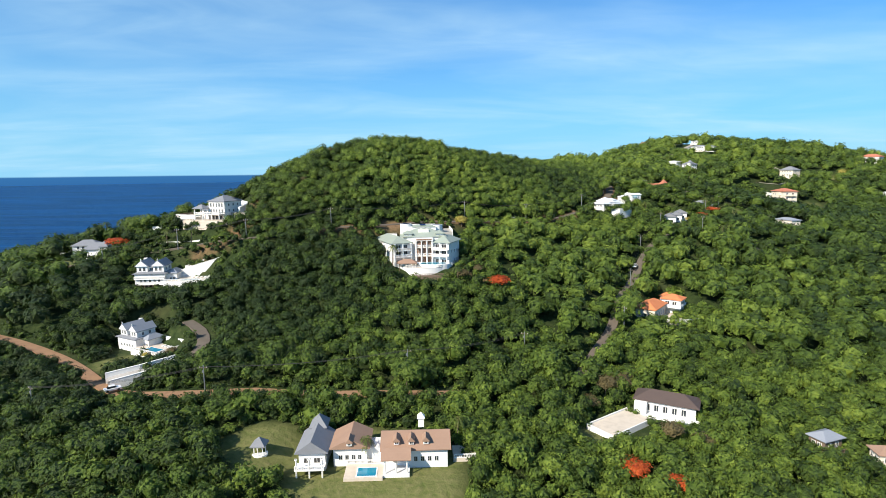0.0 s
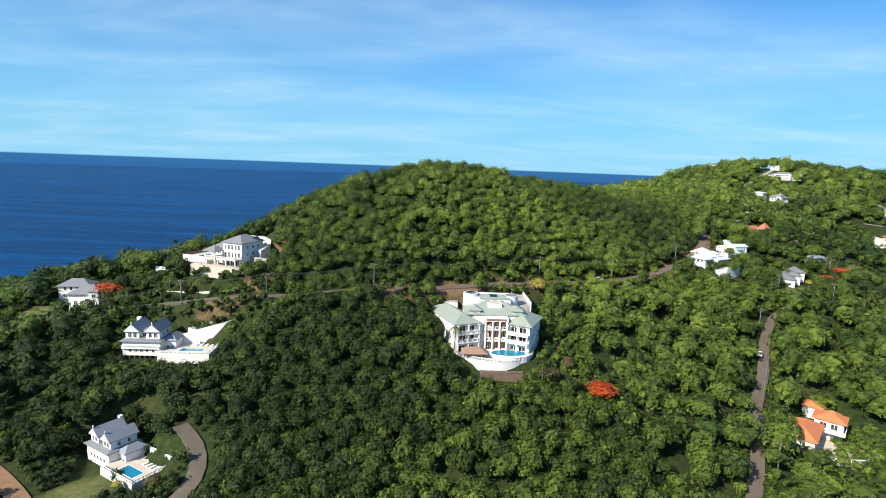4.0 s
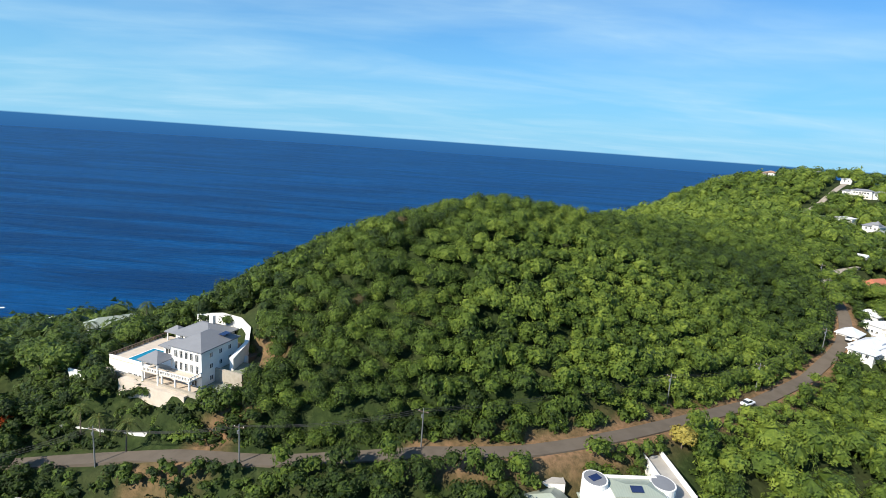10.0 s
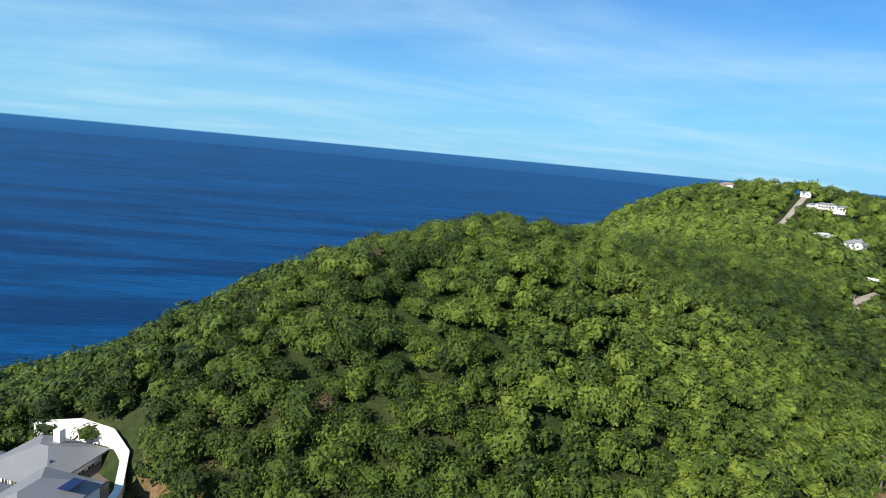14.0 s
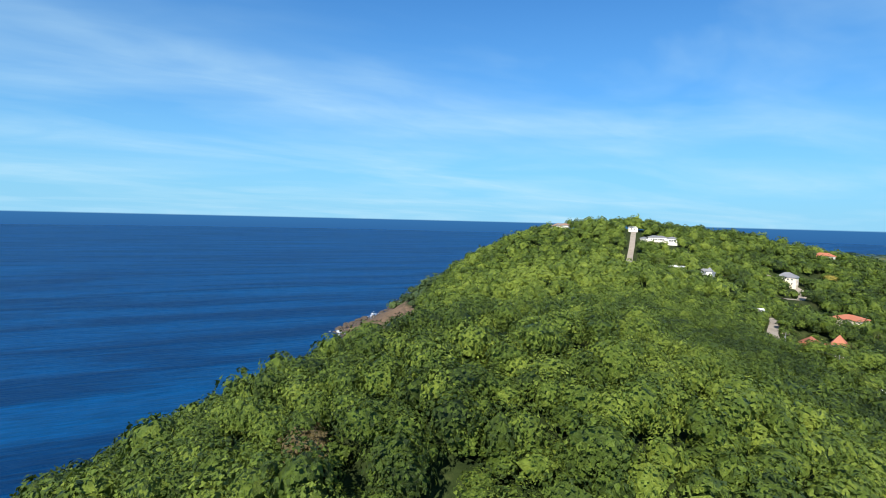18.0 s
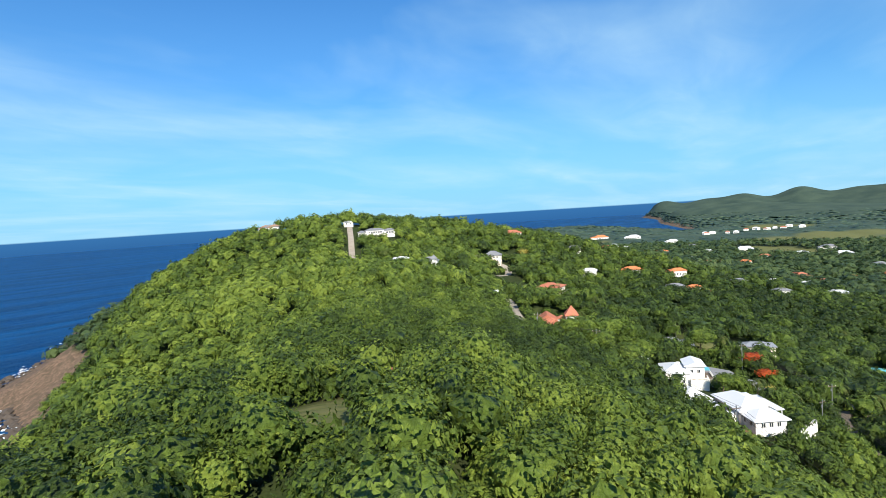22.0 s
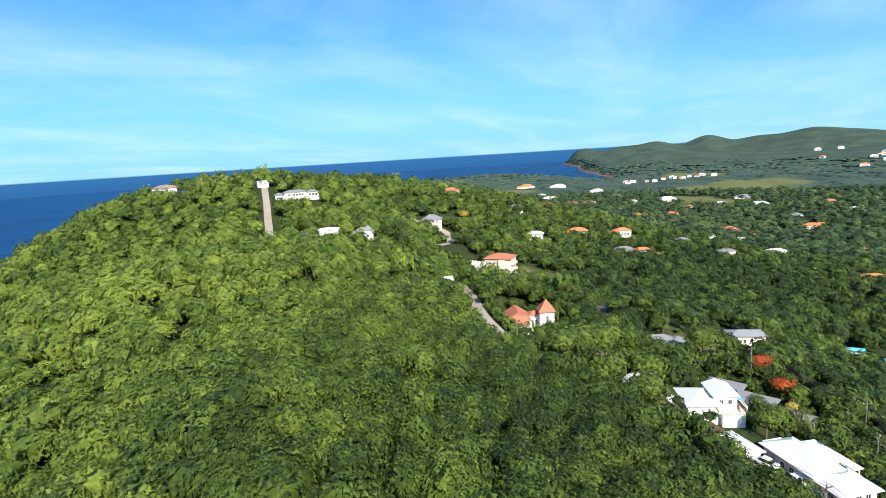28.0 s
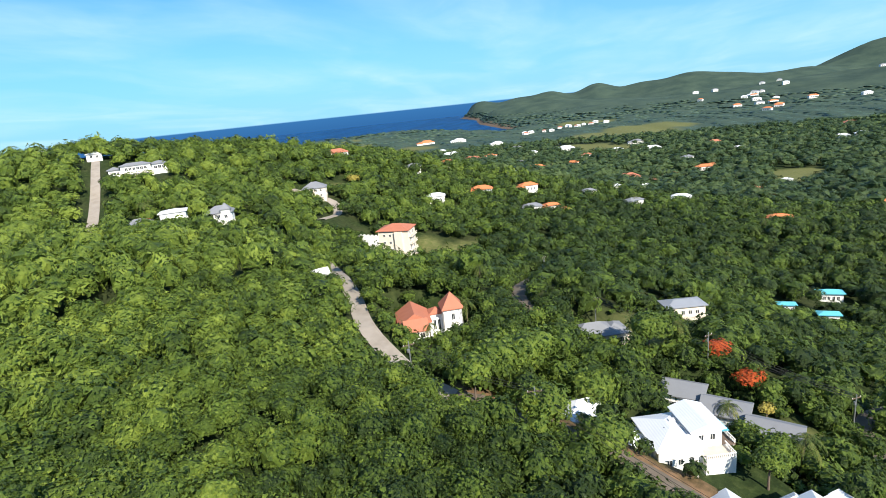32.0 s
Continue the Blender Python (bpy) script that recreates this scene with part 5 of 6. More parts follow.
def long_villa():
    v = thing("villa", "long white villa with brown shingle roofs, dormers and a small pool", "house", -15, 108, 29, 2)
    v.scale = (.92, .92, .92)
    a, b, c = (-17.2, -11.2, -1.2, 8.5), (-9.6, -1.8, .5, 8.5), (2.2, 17.0, -1.0, 7.5)
    for r_, mat, h in ((a, ROOF_GREY, 2.7), (b, ROOF_BROWN, 2.2), (c, ROOF_BROWN, 2.4)):
        storey_block(v, r_, 0, 4.2)
        roof(v, mat, *r_, 4.4, h, .8, True)
    slab(v, "gable", WHITE, -15.8, -12.6, 7.5, 11.5, 0, 6.2)
    roof(v, ROOF_GREY, -15.8, -12.6, 7.5, 11.5, 6.2, 2.4, .6)
    slab(v, "balcony", WHITE, -17.6, -11.0, -4.4, -1.2, 1.4, 1.7)
    rail(v, [(-17.6, -4.3), (-11.0, -4.3)], 1.7)
    columns(v, [(-17.2, -4.1), (-14.3, -4.1), (-11.4, -4.1)], -2, 4.2, .2)
    windows(v, a, .8, "f", 2, 1.6, 2.2, name="doorway", pane=SHADE_PANEL)
    windows(v, b, 1.2, "f", 4, .9, 1.3)
    windows(v, c, 1.2, "f", 7, .9, 1.3)
    windows(v, c, 1.0, "r", 2, 1.4, 2.2, name="doorway", pane=SHADE_PANEL)
    for x in (-14.2, -5.7, 5.2, 8.6, 12.0):  # small gabled dormers
        d = part("dormer", box(bmesh.new(), -.6, .6, -1.6, .8, 0, 1.0), WHITE, v, at=(x, .9, 5.2))
        part("dormer_roof", hip(bmesh.new(), -.6, .6, -1.7, .9, 1.0, .9, .25, True), ROOF_BROWN if x > -10 else ROOF_GREY, d)
        window(d, 0, -1.6, .15, .8, .75)
    cup = slab(v, "cupola", WHITE, 10.2, 11.6, 5.2, 6.6, 6.5, 8.9)
    part("cupola_roof", hip(bmesh.new(), 10.2, 11.6, 5.2, 6.6, 8.9, 1.2, .25), WHITE, v)
    slab(v, "link", WHITE, -1.8, 2.2, 1.5, 6.5, -4, 3.4)
    slab(v, "flat_roof", WHITE, -1.8, 2.2, 1.5, 6.5, 3.4, 3.6)
    slab(v, "porch", WHITE, 2.2, 8.2, -5.0, -1.0, -4, .3)
    roof(v, ROOF_BROWN, 2.4, 8.0, -4.6, -.4, 3.9, 1.6, .6, True)
    columns(v, [(2.7, -4.4), (5.2, -4.4), (7.7, -4.4)], .3, 3.8, .18)
    slab(v, "terrace", DECK, -6.5, 2.2, -6.0, .5, -4, .3, "pale pool terrace")
    pool(v, [(-3.6, -5.2), (.6, -5.2), (.6, -1.8), (-3.6, -1.8)], .32)
    rail(v, [(-6.5, .2), (2.2, .2)], .3)
    slab(v, "side_deck", DECK, 18.5, 24.0, 1.0, 7.0, -4, .6)
    rail(v, [(18.6, 1.1), (23.9, 1.1), (23.9, 6.9)], .6)
    return v


def ranch_house():
    v = thing("house", "low white house with a dark brown hipped roof", "house", 61, 140, 25.5, -28)
    a = (-7.5, 7.5, -2.5, 4.0)
    storey_block(v, a, 0, 3.4)
    roof(v, ROOF_DARKBROWN, *a, 3.6, 2.0, .9)
    windows(v, a, .5, "f", 5, 1.3, 2.0)
    slab(v, "porch_wall", WHITE, -7.8, -4.6, -4.6, -2.5, -4, 3.3)
    ring = ellipse(3.5, -2.5, 5.2, 3.4, 12, 180, 360)
    part("terrace", prism(bmesh.new(), [(-9.0, -2.5)] + [(-9.0, -5.6)] + ring[3:] + [(8.7, -2.5)], -5, .1), WHITE, v)
    t = thing("terrace", "long empty white concrete terrace beside the low house", "terrace", 46.5, 133.5, 25.5, 35)
    slab(t, "deck", DECK, -8.5, 8.0, -4.0, 4.0, -4, .3)
    for r_ in ((-8.7, 8.2, -4.2, -3.9), (-8.7, -8.4, -3.9, 3.9), (-8.7, 8.2, 3.9, 4.2)):
        slab(t, "parapet", WHITE, *r_, -4, .75)
    return v


def orange_house():
    v = thing("house", "cream house with stepped orange tile roofs and a walled terrace", "house", 80, 202, 35.5, -38)
    a, b, c = (-3.6, 3.6, -7.0, 6.5), (1.5, 8.5, 8.2, 14.2), (-3.0, 2.2, 22, 27)
    storey_block(v, a, 0, 4.2, CREAM)
    roof(v, ROOF_ORANGE, *a, 4.4, 2.2, .6)
    windows(v, a, 1.2, "f", 3, 1.0, 1.4)
    windows(v, a, 1.0, "r", 4, 1.1, 1.8)
    storey_block(v, b, 0, 5.6)
    roof(v, ROOF_ORANGE, *b, 5.8, 1.5, .7)
    windows(v, b, 3.2, "f", 2, 1.8, 1.8, name="doorway", pane=SHADE_PANEL)
    windows(v, b, 3.2, "r", 2, 1.6, 1.8, name="doorway", pane=SHADE_PANEL)
    slab(v, "balcony", WHITE, 1.5, 9.2, 5.8, 8.2, 2.8, 3.1)
    rail(v, [(1.5, 5.9), (9.1, 5.9), (9.1, 14)], 3.1)
    storey_block(v, c, 0, 3.4)
    roof(v, ROOF_ORANGE, *c, 3.6, 1.4, .5)
    roof(v, ROOF_ORANGE, 3.0, 6.5, 19.5, 23, 3.2, 1.2, .4)
    slab(v, "annex", WHITE, 3.0, 6.5, 19.5, 23, -4, 3.1)
    ring = [(3.6, -6.5), (9.0, -5.5), (14.5, -1.0), (17.0, 5.0), (14.0, 9.5), (3.6, 7.5)]
    part("terrace", prism(bmesh.new(), ring, -7, .2), CREAM, v, "cream terrace retaining wall")
    part("terrace_floor", prism(bmesh.new(), [(x * .97 + .2, y * .95) for x, y in ring], .1, .26), DECK, v, "pale terrace floor")
    rail(v, ring[:5], .2)
    return v


def white_villa():
    """The low white-roofed house: a long hipped roof, a lower hip in front of it, flat roofs behind and a pool terrace."""
    v = thing("house", "white house with wide bright white hipped roofs and a pool terrace", "house", 93.5, 302.6, 70.4, 35, "white-roofed houses")
    v.scale = (.84, .84, .84)
    a, b, c = (-6.5, 6.5, -3.6, 3.6), (-12.0, -5.6, -5.2, 3.0), (-2.5, 5.5, -6.6, -3.6)
    storey_block(v, a, 0, 3.4)
    roof(v, ROOF_WHITE, *a, 3.6, 2.3, .8, label="bright white sheet roof")
    storey_block(v, b, 0, 2.7)
    roof(v, ROOF_WHITE, *b, 2.9, 2.0, .8, label="bright white sheet roof")
    storey_block(v, c, 0, 2.9)
    slab(v, "flat_roof", ROOF_WHITE, c[0] - .3, c[1] + .3, c[2] - .3, c[3], 2.9, 3.12)
    slab(v, "dormer", WHITE, -.5, 2.6, -3.4, -1.2, 3.2, 5.0)
    roof(v, ROOF_WHITE, -.5, 2.6, -3.4, -1.2, 5.0, .5, .3)
    slab(v, "gable_wall", WHITE, 6.5, 8.2, -2.0, 2.0, -2, 3.0)
    roof(v, ROOF_WHITE, 6.3, 8.2, -2.0, 2.0, 3.1, .8, .35)
    slab(v, "stair_block", WHITE, -5.4, -3.2, 3.6, 5.4, -3, 2.3)
    slab(v, "flat_roof", ROOF_WHITE, -5.7, -2.9, 3.6, 5.7, 2.3, 2.5)
    for r_, z, sd, n in ((a, 1.0, "b", 4), (a, 1.0, "f", 4), (b, .9, "l", 3), (b, .9, "f", 2), (b, .9, "b", 2), (c, .9, "f", 3), (c, .9, "r", 1)):
        windows(v, r_, z, sd, n, 1.2, 1.35)
    window(v, 3.6, 3.6, .05, 1.0, 2.1, "b", "door", SHADE_PANEL)
    slab(v, "veranda", WHITE, -5.6, 6.0, -8.8, -6.6, -4, .1)
    columns(v, [(-5.2, -8.5), (-2.4, -8.5), (.4, -8.5), (3.2, -8.5), (5.8, -8.5)], .1, 2.6, .15)
    slab(v, "veranda_roof", ROOF_WHITE, -5.8, 6.2, -9.0, -6.6, 2.6, 2.8)
    rail(v, [(-5.6, -8.7), (6.0, -8.7)], .1)
    slab(v, "terrace", WHITE, -9.0, 3.0, -15.5, -8.8, -6, -.6)
    slab(v, "terrace_floor", DECK, -8.7, 2.7, -15.2, -8.8, -.7, -.55)
    pool(v, [(-7.0, -14.2), (.4, -14.2), (.4, -10.4), (-7.0, -10.4)], -.55)
    rail(v, [(-8.9, -9), (-8.9, -15.4), (2.9, -15.4)], -.55)
    slab(v, "forecourt", RED_BRICK, -5.5, 6.5, 4.4, 9.2, -3, .12, "red-brown brick forecourt")
    return v


def stepped_house():
    v = thing("house", "white house with stepped white roofs and a raised terrace", "house", 110, 317.8, 71.6, -72, "white-roofed houses")
    v.scale = (.74, .74, .74)
    a, b, c = (-6.8, 2.0, -6.0, 5.5), (1.0, 7.2, -3.6, 5.0), (-10.8, -6.8, -1.5, 4.0)
    storey_block(v, a, 0, 4.8)
    roof(v, ROOF_WHITE, *a, 5.0, 1.9, .6)
    storey_block(v, b, 0, 6.6)
    roof(v, ROOF_WHITE, *b, 6.8, 1.3, .6, True)
    storey_block(v, c, 0, 3.4)
    roof(v, ROOF_WHITE, *c, 3.6, .8, .4)
    part("curved_parapet", prism(bmesh.new(), ellipse(-10.8, 1.2, 1.6, 2.4, 16), -3, 4.2), WHITE, v)
    for r_, z, s, n in ((a, 1.2, "f", 3), (a, 1.2, "l", 2), (b, 4.2, "f", 2), (b, 1.2, "f", 1), (b, 4.2, "r", 3), (b, 1.0, "r", 3), (c, 1.0, "f", 1)):
        windows(v, r_, z, s, n, 1.1, 1.4)
    slab(v, "vent_box", WHITE, -1.6, -.4, .4, 1.2, 6.2, 7.0)
    solar(v, -2.4, -1.6, 6.35, 16)
    slab(v, "terrace", WHITE, 2.0, 8.0, -7.5, -3.6, -5, 2.6)
    slab(v, "terrace_floor", DECK, 2.2, 7.8, -7.3, -3.6, 2.5, 2.66)
    rail(v, [(2.0, -7.4), (7.9, -7.4), (7.9, -3.6)], 2.6)
    slab(v, "awning", ROOF_TURQUOISE, 7.2, 9.4, -2.5, 1.5, 4.9, 5.0, "teal cloth awning")
    slab(v, "side_deck", WOOD, 7.2, 10.2, -3.5, 3.0, 2.2, 2.5)
    columns(v, [(9.9, -3.2), (9.9, -.2), (9.9, 2.7)], -4, 2.2, .14, WHITE)
    rail(v, [(10.1, -3.4), (10.1, 2.9)], 2.5)
    slab(v, "front_steps", CONCRETE, -3.5, 0, -8.5, -6.0, -4, .2)
    return v


def castle_house():
    v = thing("house", "white turreted house with red tile roofs and arched verandas", "house", 143.9, 370.2, 74.2, -66)
    v.scale = (.78, .78, .78)
    a = (-4.2, 4.6, -5.0, 5.4)
    storey_block(v, a, 0, 6.2)
    part("gable_roof", hip(bmesh.new(), *a, 6.4, 3.2, .6, True), ROOF_RED, v, "red tile gable roof")
    g = (-2.8, 3.2, -8.6, -3.5)
    storey_block(v, g, 0, 5.4)
    part("gable_roof", hip(bmesh.new(), *g, 5.6, 2.6, .6, True), ROOF_RED, v)
    b = (-9.0, -4.6, -3.5, 3.5)
    storey_block(v, b, 0, 4.4)
    roof(v, ROOF_RED, *b, 4.6, 2.2, .6)
    for z in (.4, 3.2):
        windows(v, g, z, "f", 3, 1.3, 1.8, name="doorway", pane=SHADE_PANEL)
        windows(v, g, z, "r", 2, 1.2, 1.6)
    windows(v, a, 3.4, "f", 2, 1.0, 1.4)
    windows(v, b, 1.2, "f", 2, 1.0, 1.4)
    slab(v, "balcony", WHITE, -2.8, 3.2, -10.0, -8.6, 2.6, 2.9)
    rail(v, [(-2.8, -9.9), (3.2, -9.9)], 2.9)
    slab(v, "link", WHITE, 4.6, 9.0, 0, 4.2, -5, 6.4)
    roof(v, ROOF_RED, 5.4, 9.0, 0, 4.2, 6.6, 1.3, .4)
    windows(v, (5.4, 9.0, 0, 4.2), 1.2, "f", 2, .9, 3.6)
    t = (9.0, 14.6, -3.4, 2.4)
    storey_block(v, t, 0, 8.4)
    part("turret_roof", hip(bmesh.new(), *t, 8.6, 4.4, .6), ROOF_RED, v, "pointed red tile turret roof")
    for z in (1.0, 5.0):
        windows(v, t, z, "f", 1, 1.0, 2.2)
        windows(v, t, z, "r", 2, 1.0, 2.0)
    slab(v, "forecourt", RED_BRICK, -11, 2, 5.0, 10.5, -4, .1, "red paved forecourt")
    return v


def apartment_block():
    v = thing("apartment_block", "cream four-storey apartment block with red hipped roof and balconies", "apartment block", 261.5, 415, 60, 0)
    a = (-5.5, 5.5, -7, 7)
    storey_block(v, a, 0, 13.6, CREAM)
    roof(v, ROOF_RED, *a, 13.8, 2.2, .8)
    for k in range(4):
        z = .8 + 3.3 * k
        windows(v, a, z + .2, "l", 4, 1.1, 1.3)
        windows(v, a, z, "f", 2, 1.6, 2.0, name="doorway", pane=SHADE_PANEL)
        slab(v, "balcony", CREAM, -3.8, 3.8, -8.5, -7, z - .5, z - .2)
        rail(v, [(-3.8, -8.4), (3.8, -8.4)], z - .2, mat=CREAM)
    slab(v, "corner_bay", CREAM, -6.6, -5.5, -4.5, -1.0, -3, 13.2)
    wall_line("rampart", "long white crenellated terrace wall beside the apartment block", ((256, 422, 71.5), (258, 436, 72.2), (262, 446, 73), (267, 456, 74)), WHITE, 6, merlon=.9)
    wall_line("rampart", "lower white terrace wall beside the apartment block", ((252, 421, 66.5), (254, 434, 67.2), (258, 446, 68.6), (265, 456, 71)), WHITE, 6)
    return v


def hill_house():
    v = thing("house", "long white hilltop house with grey roofs, glazed front and stepped terraces", "house", 254, 542, 107.5, -45)
    v.scale = (.76, .76, .76)
    a, b, c = (-8.5, 8.5, -3.5, 4.5), (9.0, 18.5, -1, 6), (-15.5, -8.5, -1, 5)
    for r_, h in ((a, 6.6), (b, 5.8), (c, 5.0)):
        storey_block(v, r_, 0, h)
        roof(v, ROOF_GREY, *r_, h + .2, 1.6, .9)
    windows(v, a, 3.6, "f", 6, 1.9, 2.0)
    windows(v, b, 2.8, "f", 3, 2.0, 2.0)
    windows(v, c, 2.0, "f", 3, 1.4, 1.6)
    slab(v, "terrace", CREAM, -9, 9.5, -7.5, -3.5, -6, 2.6)
    rail(v, [(-9, -7.4), (9.5, -7.4)], 2.6)
    windows(v, (-9, 9.5, -7.5, -3.5), .2, "f", 5, 1.6, 1.8, name="doorway", pane=SHADE_PANEL)
    slab(v, "lower_terrace", CREAM, 2, 9, -12, -7.5, -8, -1.6)
    return v


def simple_house(x, y, z, rz, w, d, h, rmat, label, wmat=None, pitch=.34, gable=False, group="", turret=False, foot=4.0, over=.6):
    """A plain house: walls, hipped or gabled roof, windows on three sides, a door and a veranda."""
    v = thing("house", label, "house", x, y, z, rz, group)
    a = (-w / 2, w / 2, -d / 2, d / 2)
    storey_block(v, a, 0, h, wmat, foot)
    roof(v, rmat, *a, h + .15, min(w, d) * pitch, over, gable)
    levels = (.9, 3.7) if h > 5 else (.9,)
    n = max(2, int(w / 2.6))
    for zz in levels:
        windows(v, a, zz, "f", n, 1.1, 1.35)
        windows(v, a, zz, "l", 2, 1.1, 1.3)
        windows(v, a, zz, "r", 2, 1.1, 1.3)
    if turret:
        t = (w / 2 - 3.6, w / 2 - .4, -d / 2 - 1.2, -d / 2 + 2)
        storey_block(v, t, 0, h + 1.2, wmat)
        roof(v, rmat, *t, h + 1.4, 2.4, .4)
        windows(v, t, 3.6, "f", 1, 1.3, 1.4)
    slab(v, "veranda", wmat or WHITE, -w / 2, w / 2, -d / 2 - 1.8, -d / 2, -foot, .1)
    rail(v, [(-w / 2, -d / 2 - 1.7), (w / 2, -d / 2 - 1.7)], .1, mat=wmat, gap=2.4)
    return v


def far_house(x, y, rz, w, d, h, rmat, label, second=True, z=None):
    """A house across the valley: two joined blocks, roofs, windows."""
    z = float(height(x, y)) + .3 if z is None else z
    v = thing("house", label, "house", x, y, z, rz, "houses across the valley")
    a = (-w / 2, w / 2, -d / 2, d / 2)
    storey_block(v, a, 0, h)
    roof(v, rmat, *a, h + .15, min(w, d) * .27, .7)
    windows(v, a, .8, "f", 4, w * .12, h * .45)
    windows(v, a, .8, "l", 2, d * .14, h * .45)
    if second:
        b = (-w * .75, -w * .35, -d * .75, d * .15)
        storey_block(v, b, 0, h * .8)
        roof(v, rmat, *b, h * .8 + .15, w * .1, .5)
        windows(v, b, .7, "f", 2, w * .1, h * .4)
    return v


big_villa()
ridge_villa()
gabled_villa(-115.4, 215.6, 47.5, 5, True, .97)
gabled_villa(-103.4, 178.3, 33.2, -28, False, .82)
long_villa()
ranch_house()
orange_house()
white_villa()
stepped_house()
simple_house(114.3, 331.8, 72.3, -60, 7, 5, 3.2, ROOF_WHITE, "small white house with a white roof under trees", group="white-roofed houses")
simple_house(94.4, 313.5, 70.2, 40, 7, 6, 3.0, ROOF_WHITE, "small square white outbuilding with a pyramid roof", group="white-roofed houses")
castle_house()
apartment_block()
hill_house()
simple_house(212, 468, 89, -62, 9.5, 7, 5.6, ROOF_GREY, "white two-storey house with a grey roof and corner turret", turret=True)
simple_house(205, 483, 92.5, -55, 9, 7, 4.6, ROOF_WHITE, "white house with a pale flat roof on the hillside", pitch=.12)
simple_house(192, 487, 92.5, -50, 8, 5, 3.0, ROOF_GREY, "low grey-roofed outbuilding on the hillside")
simple_house(267, 578.5, 116.2, -45, 7, 5, 3.0, ROOF_WHITE, "small white house at the top of the steep road", pitch=.2)
simple_house(302, 474, 83.5, -68, 12, 9, 5.6, ROOF_GREY, "pink two-storey house with a grey-brown hipped roof", CREAM)
for k, (x, y, rz, w, d) in enumerate(((138, 312.5, 52, 7, 6), (132.5, 306, 50, 7.5, 6), (126.5, 299.5, 48, 8, 6))):
    simple_house(x, y, 62.6 - k * .5, rz + 200, w, d, 3.6, ROOF_GREY, "low house with a grey shingle roof stepping downhill", pitch=.28, gable=True, group="stepped grey roofs")
simple_house(158, 330, 66.4, -70, 10, 6.5, 3.4, ROOF_GREY, "low house with grey hipped roofs on a small lawn", CREAM)
simple_house(161, 325, 66, 20, 6, 5, 3.2, ROOF_GREY, "grey-roofed wing of the low house on the lawn", CREAM)
simple_house(195, 304, 59, -75, 11, 6, 3.4, ROOF_SLATE, "low house with a dark flat-pitched roof among trees", CREAM, .2)
simple_house(189, 318, 60, -70, 7, 5, 3.0, ROOF_DARKBROWN, "small dark-roofed shed among trees", WOOD, .2)
simple_house(-156, 246, 53, 12, 11, 8, 4.6, ROOF_GREY, "white house with grey-brown hipped roofs beside a flame tree", turret=True)
simple_house(-166, 254, 53, 12, 11, 7, 5.2, ROOF_GREY, "white upper block with a grey hipped roof and terrace")
simple_house(-146, 291, 62, 40, 15, 6, 3.6, ROOF_GREEN, "long low house with a pale green roof above the sea")
simple_house(-205, 300, 45, 20, 12, 8, 4.5, ROOF_WHITE, "white house with pale roof near the shore")
simple_house(-238, 262, 40, 10, 12, 8, 5.5, ROOF_WHITE, "white house with pale roofs on the shore road")
simple_house(-171, 190, 39.5, 15, 6, 5, 3.2, ROOF_GREY, "small white cottage with a pale grey hipped roof in trees")
simple_house(94, 124.5, 23, 20, 6, 4, 3.0, ROOF_SLATE, "small dark-roofed shed with a skylight among trees", WOOD)
simple_house(104, 118, 22.5, -10, 5, 4, 2.8, ROOF_BROWN, "small brown-roofed hut beside a clearing", CREAM)
for k, (x, y, rz) in enumerate(((228, 616, -50), (234, 628, -38), (240, 640, -55), (249, 652, -40))):
    far_house(x, y, rz, 6.5, 5, 4.0, ROOF_GREY if k % 2 else ROOF_BROWN, "white house with a grey roof along the ridge top", z=float(height(x, y)) + 1.5)
far_house(258, 600, -45, 8, 6, 4.5, ROOF_WHITE, "small white house at the head of the steep road", z=float(height(258, 600)) + 1)
far_house(395, 600, -60, 12, 7, 4, ROOF_WHITE, "white flat-roofed house on the far brow", z=float(height(395, 600)) + 2)
# orange, red, white and turquoise roofs over the valley: x, y, turn, length
for x, y, rz, w in ((393, 501, -60, 15), (636, 289, -80, 24), (606, 270, -70, 16), (382, 353, -75, 9), (376, 345, -65, 7), (391, 399, -70, 14), (479, 198, -95, 13), (382, 222, -95, 15),
                    (488, 122, -100, 13), (506, 84, -100, 14), (727, 198, -90, 16), (745, 186, -90, 12), (1093, 722, -60, 22), (972, 522, -65, 34), (769, 394, -75, 24), (790, 400, -75, 16), (1146, -114, -100, 22), (1523, 760, -65, 40)):
    far_house(x, y, rz, w, w * .6, 4.4, ROOF_ORANGE if int(x) % 3 else ROOF_RED, "cream house with an orange tile roof across the valley")
for x, y, rz, w in ((511, 308, -75, 10), (535, 282, -75, 10), (461, 264, -85, 14), (735, 450, -70, 13), (857, 594, -65, 20), (1131, 598, -70, 36), (1500, 662, -70, 34), (746, 499, -70, 12), (1048, 425, -80, 17),
                    (1334, 533, -70, 24), (1083, 367, -80, 30), (975, 228, -90, 26), (989, 281, -85, 18), (952, -27, -95, 18), (970, -60, -100, 14), (1434, 996, -60, 26), (1481, 1120, -60, 30)):
    far_house(x, y, rz, w, w * .55, 4.6, ROOF_WHITE, "white house with a pale roof across the valley")
for x, y, rz, w in ((262, 240, -95, 8), (236, 250, -95, 6), (240, 262, -95, 5)):
    far_house(x, y, rz, w, w * .5, 3.4, ROOF_TURQUOISE, "house with a turquoise sheet roof among trees", False)
for x, y, rz, w in ((371, 364, -70, 11), (407, 450, -70, 10), (1120, 240, -85, 22)):
    far_house(x, y, rz, w, w * .6, 4.0, ROOF_GREY, "grey-roofed house across the valley")
_r = random.Random(5)
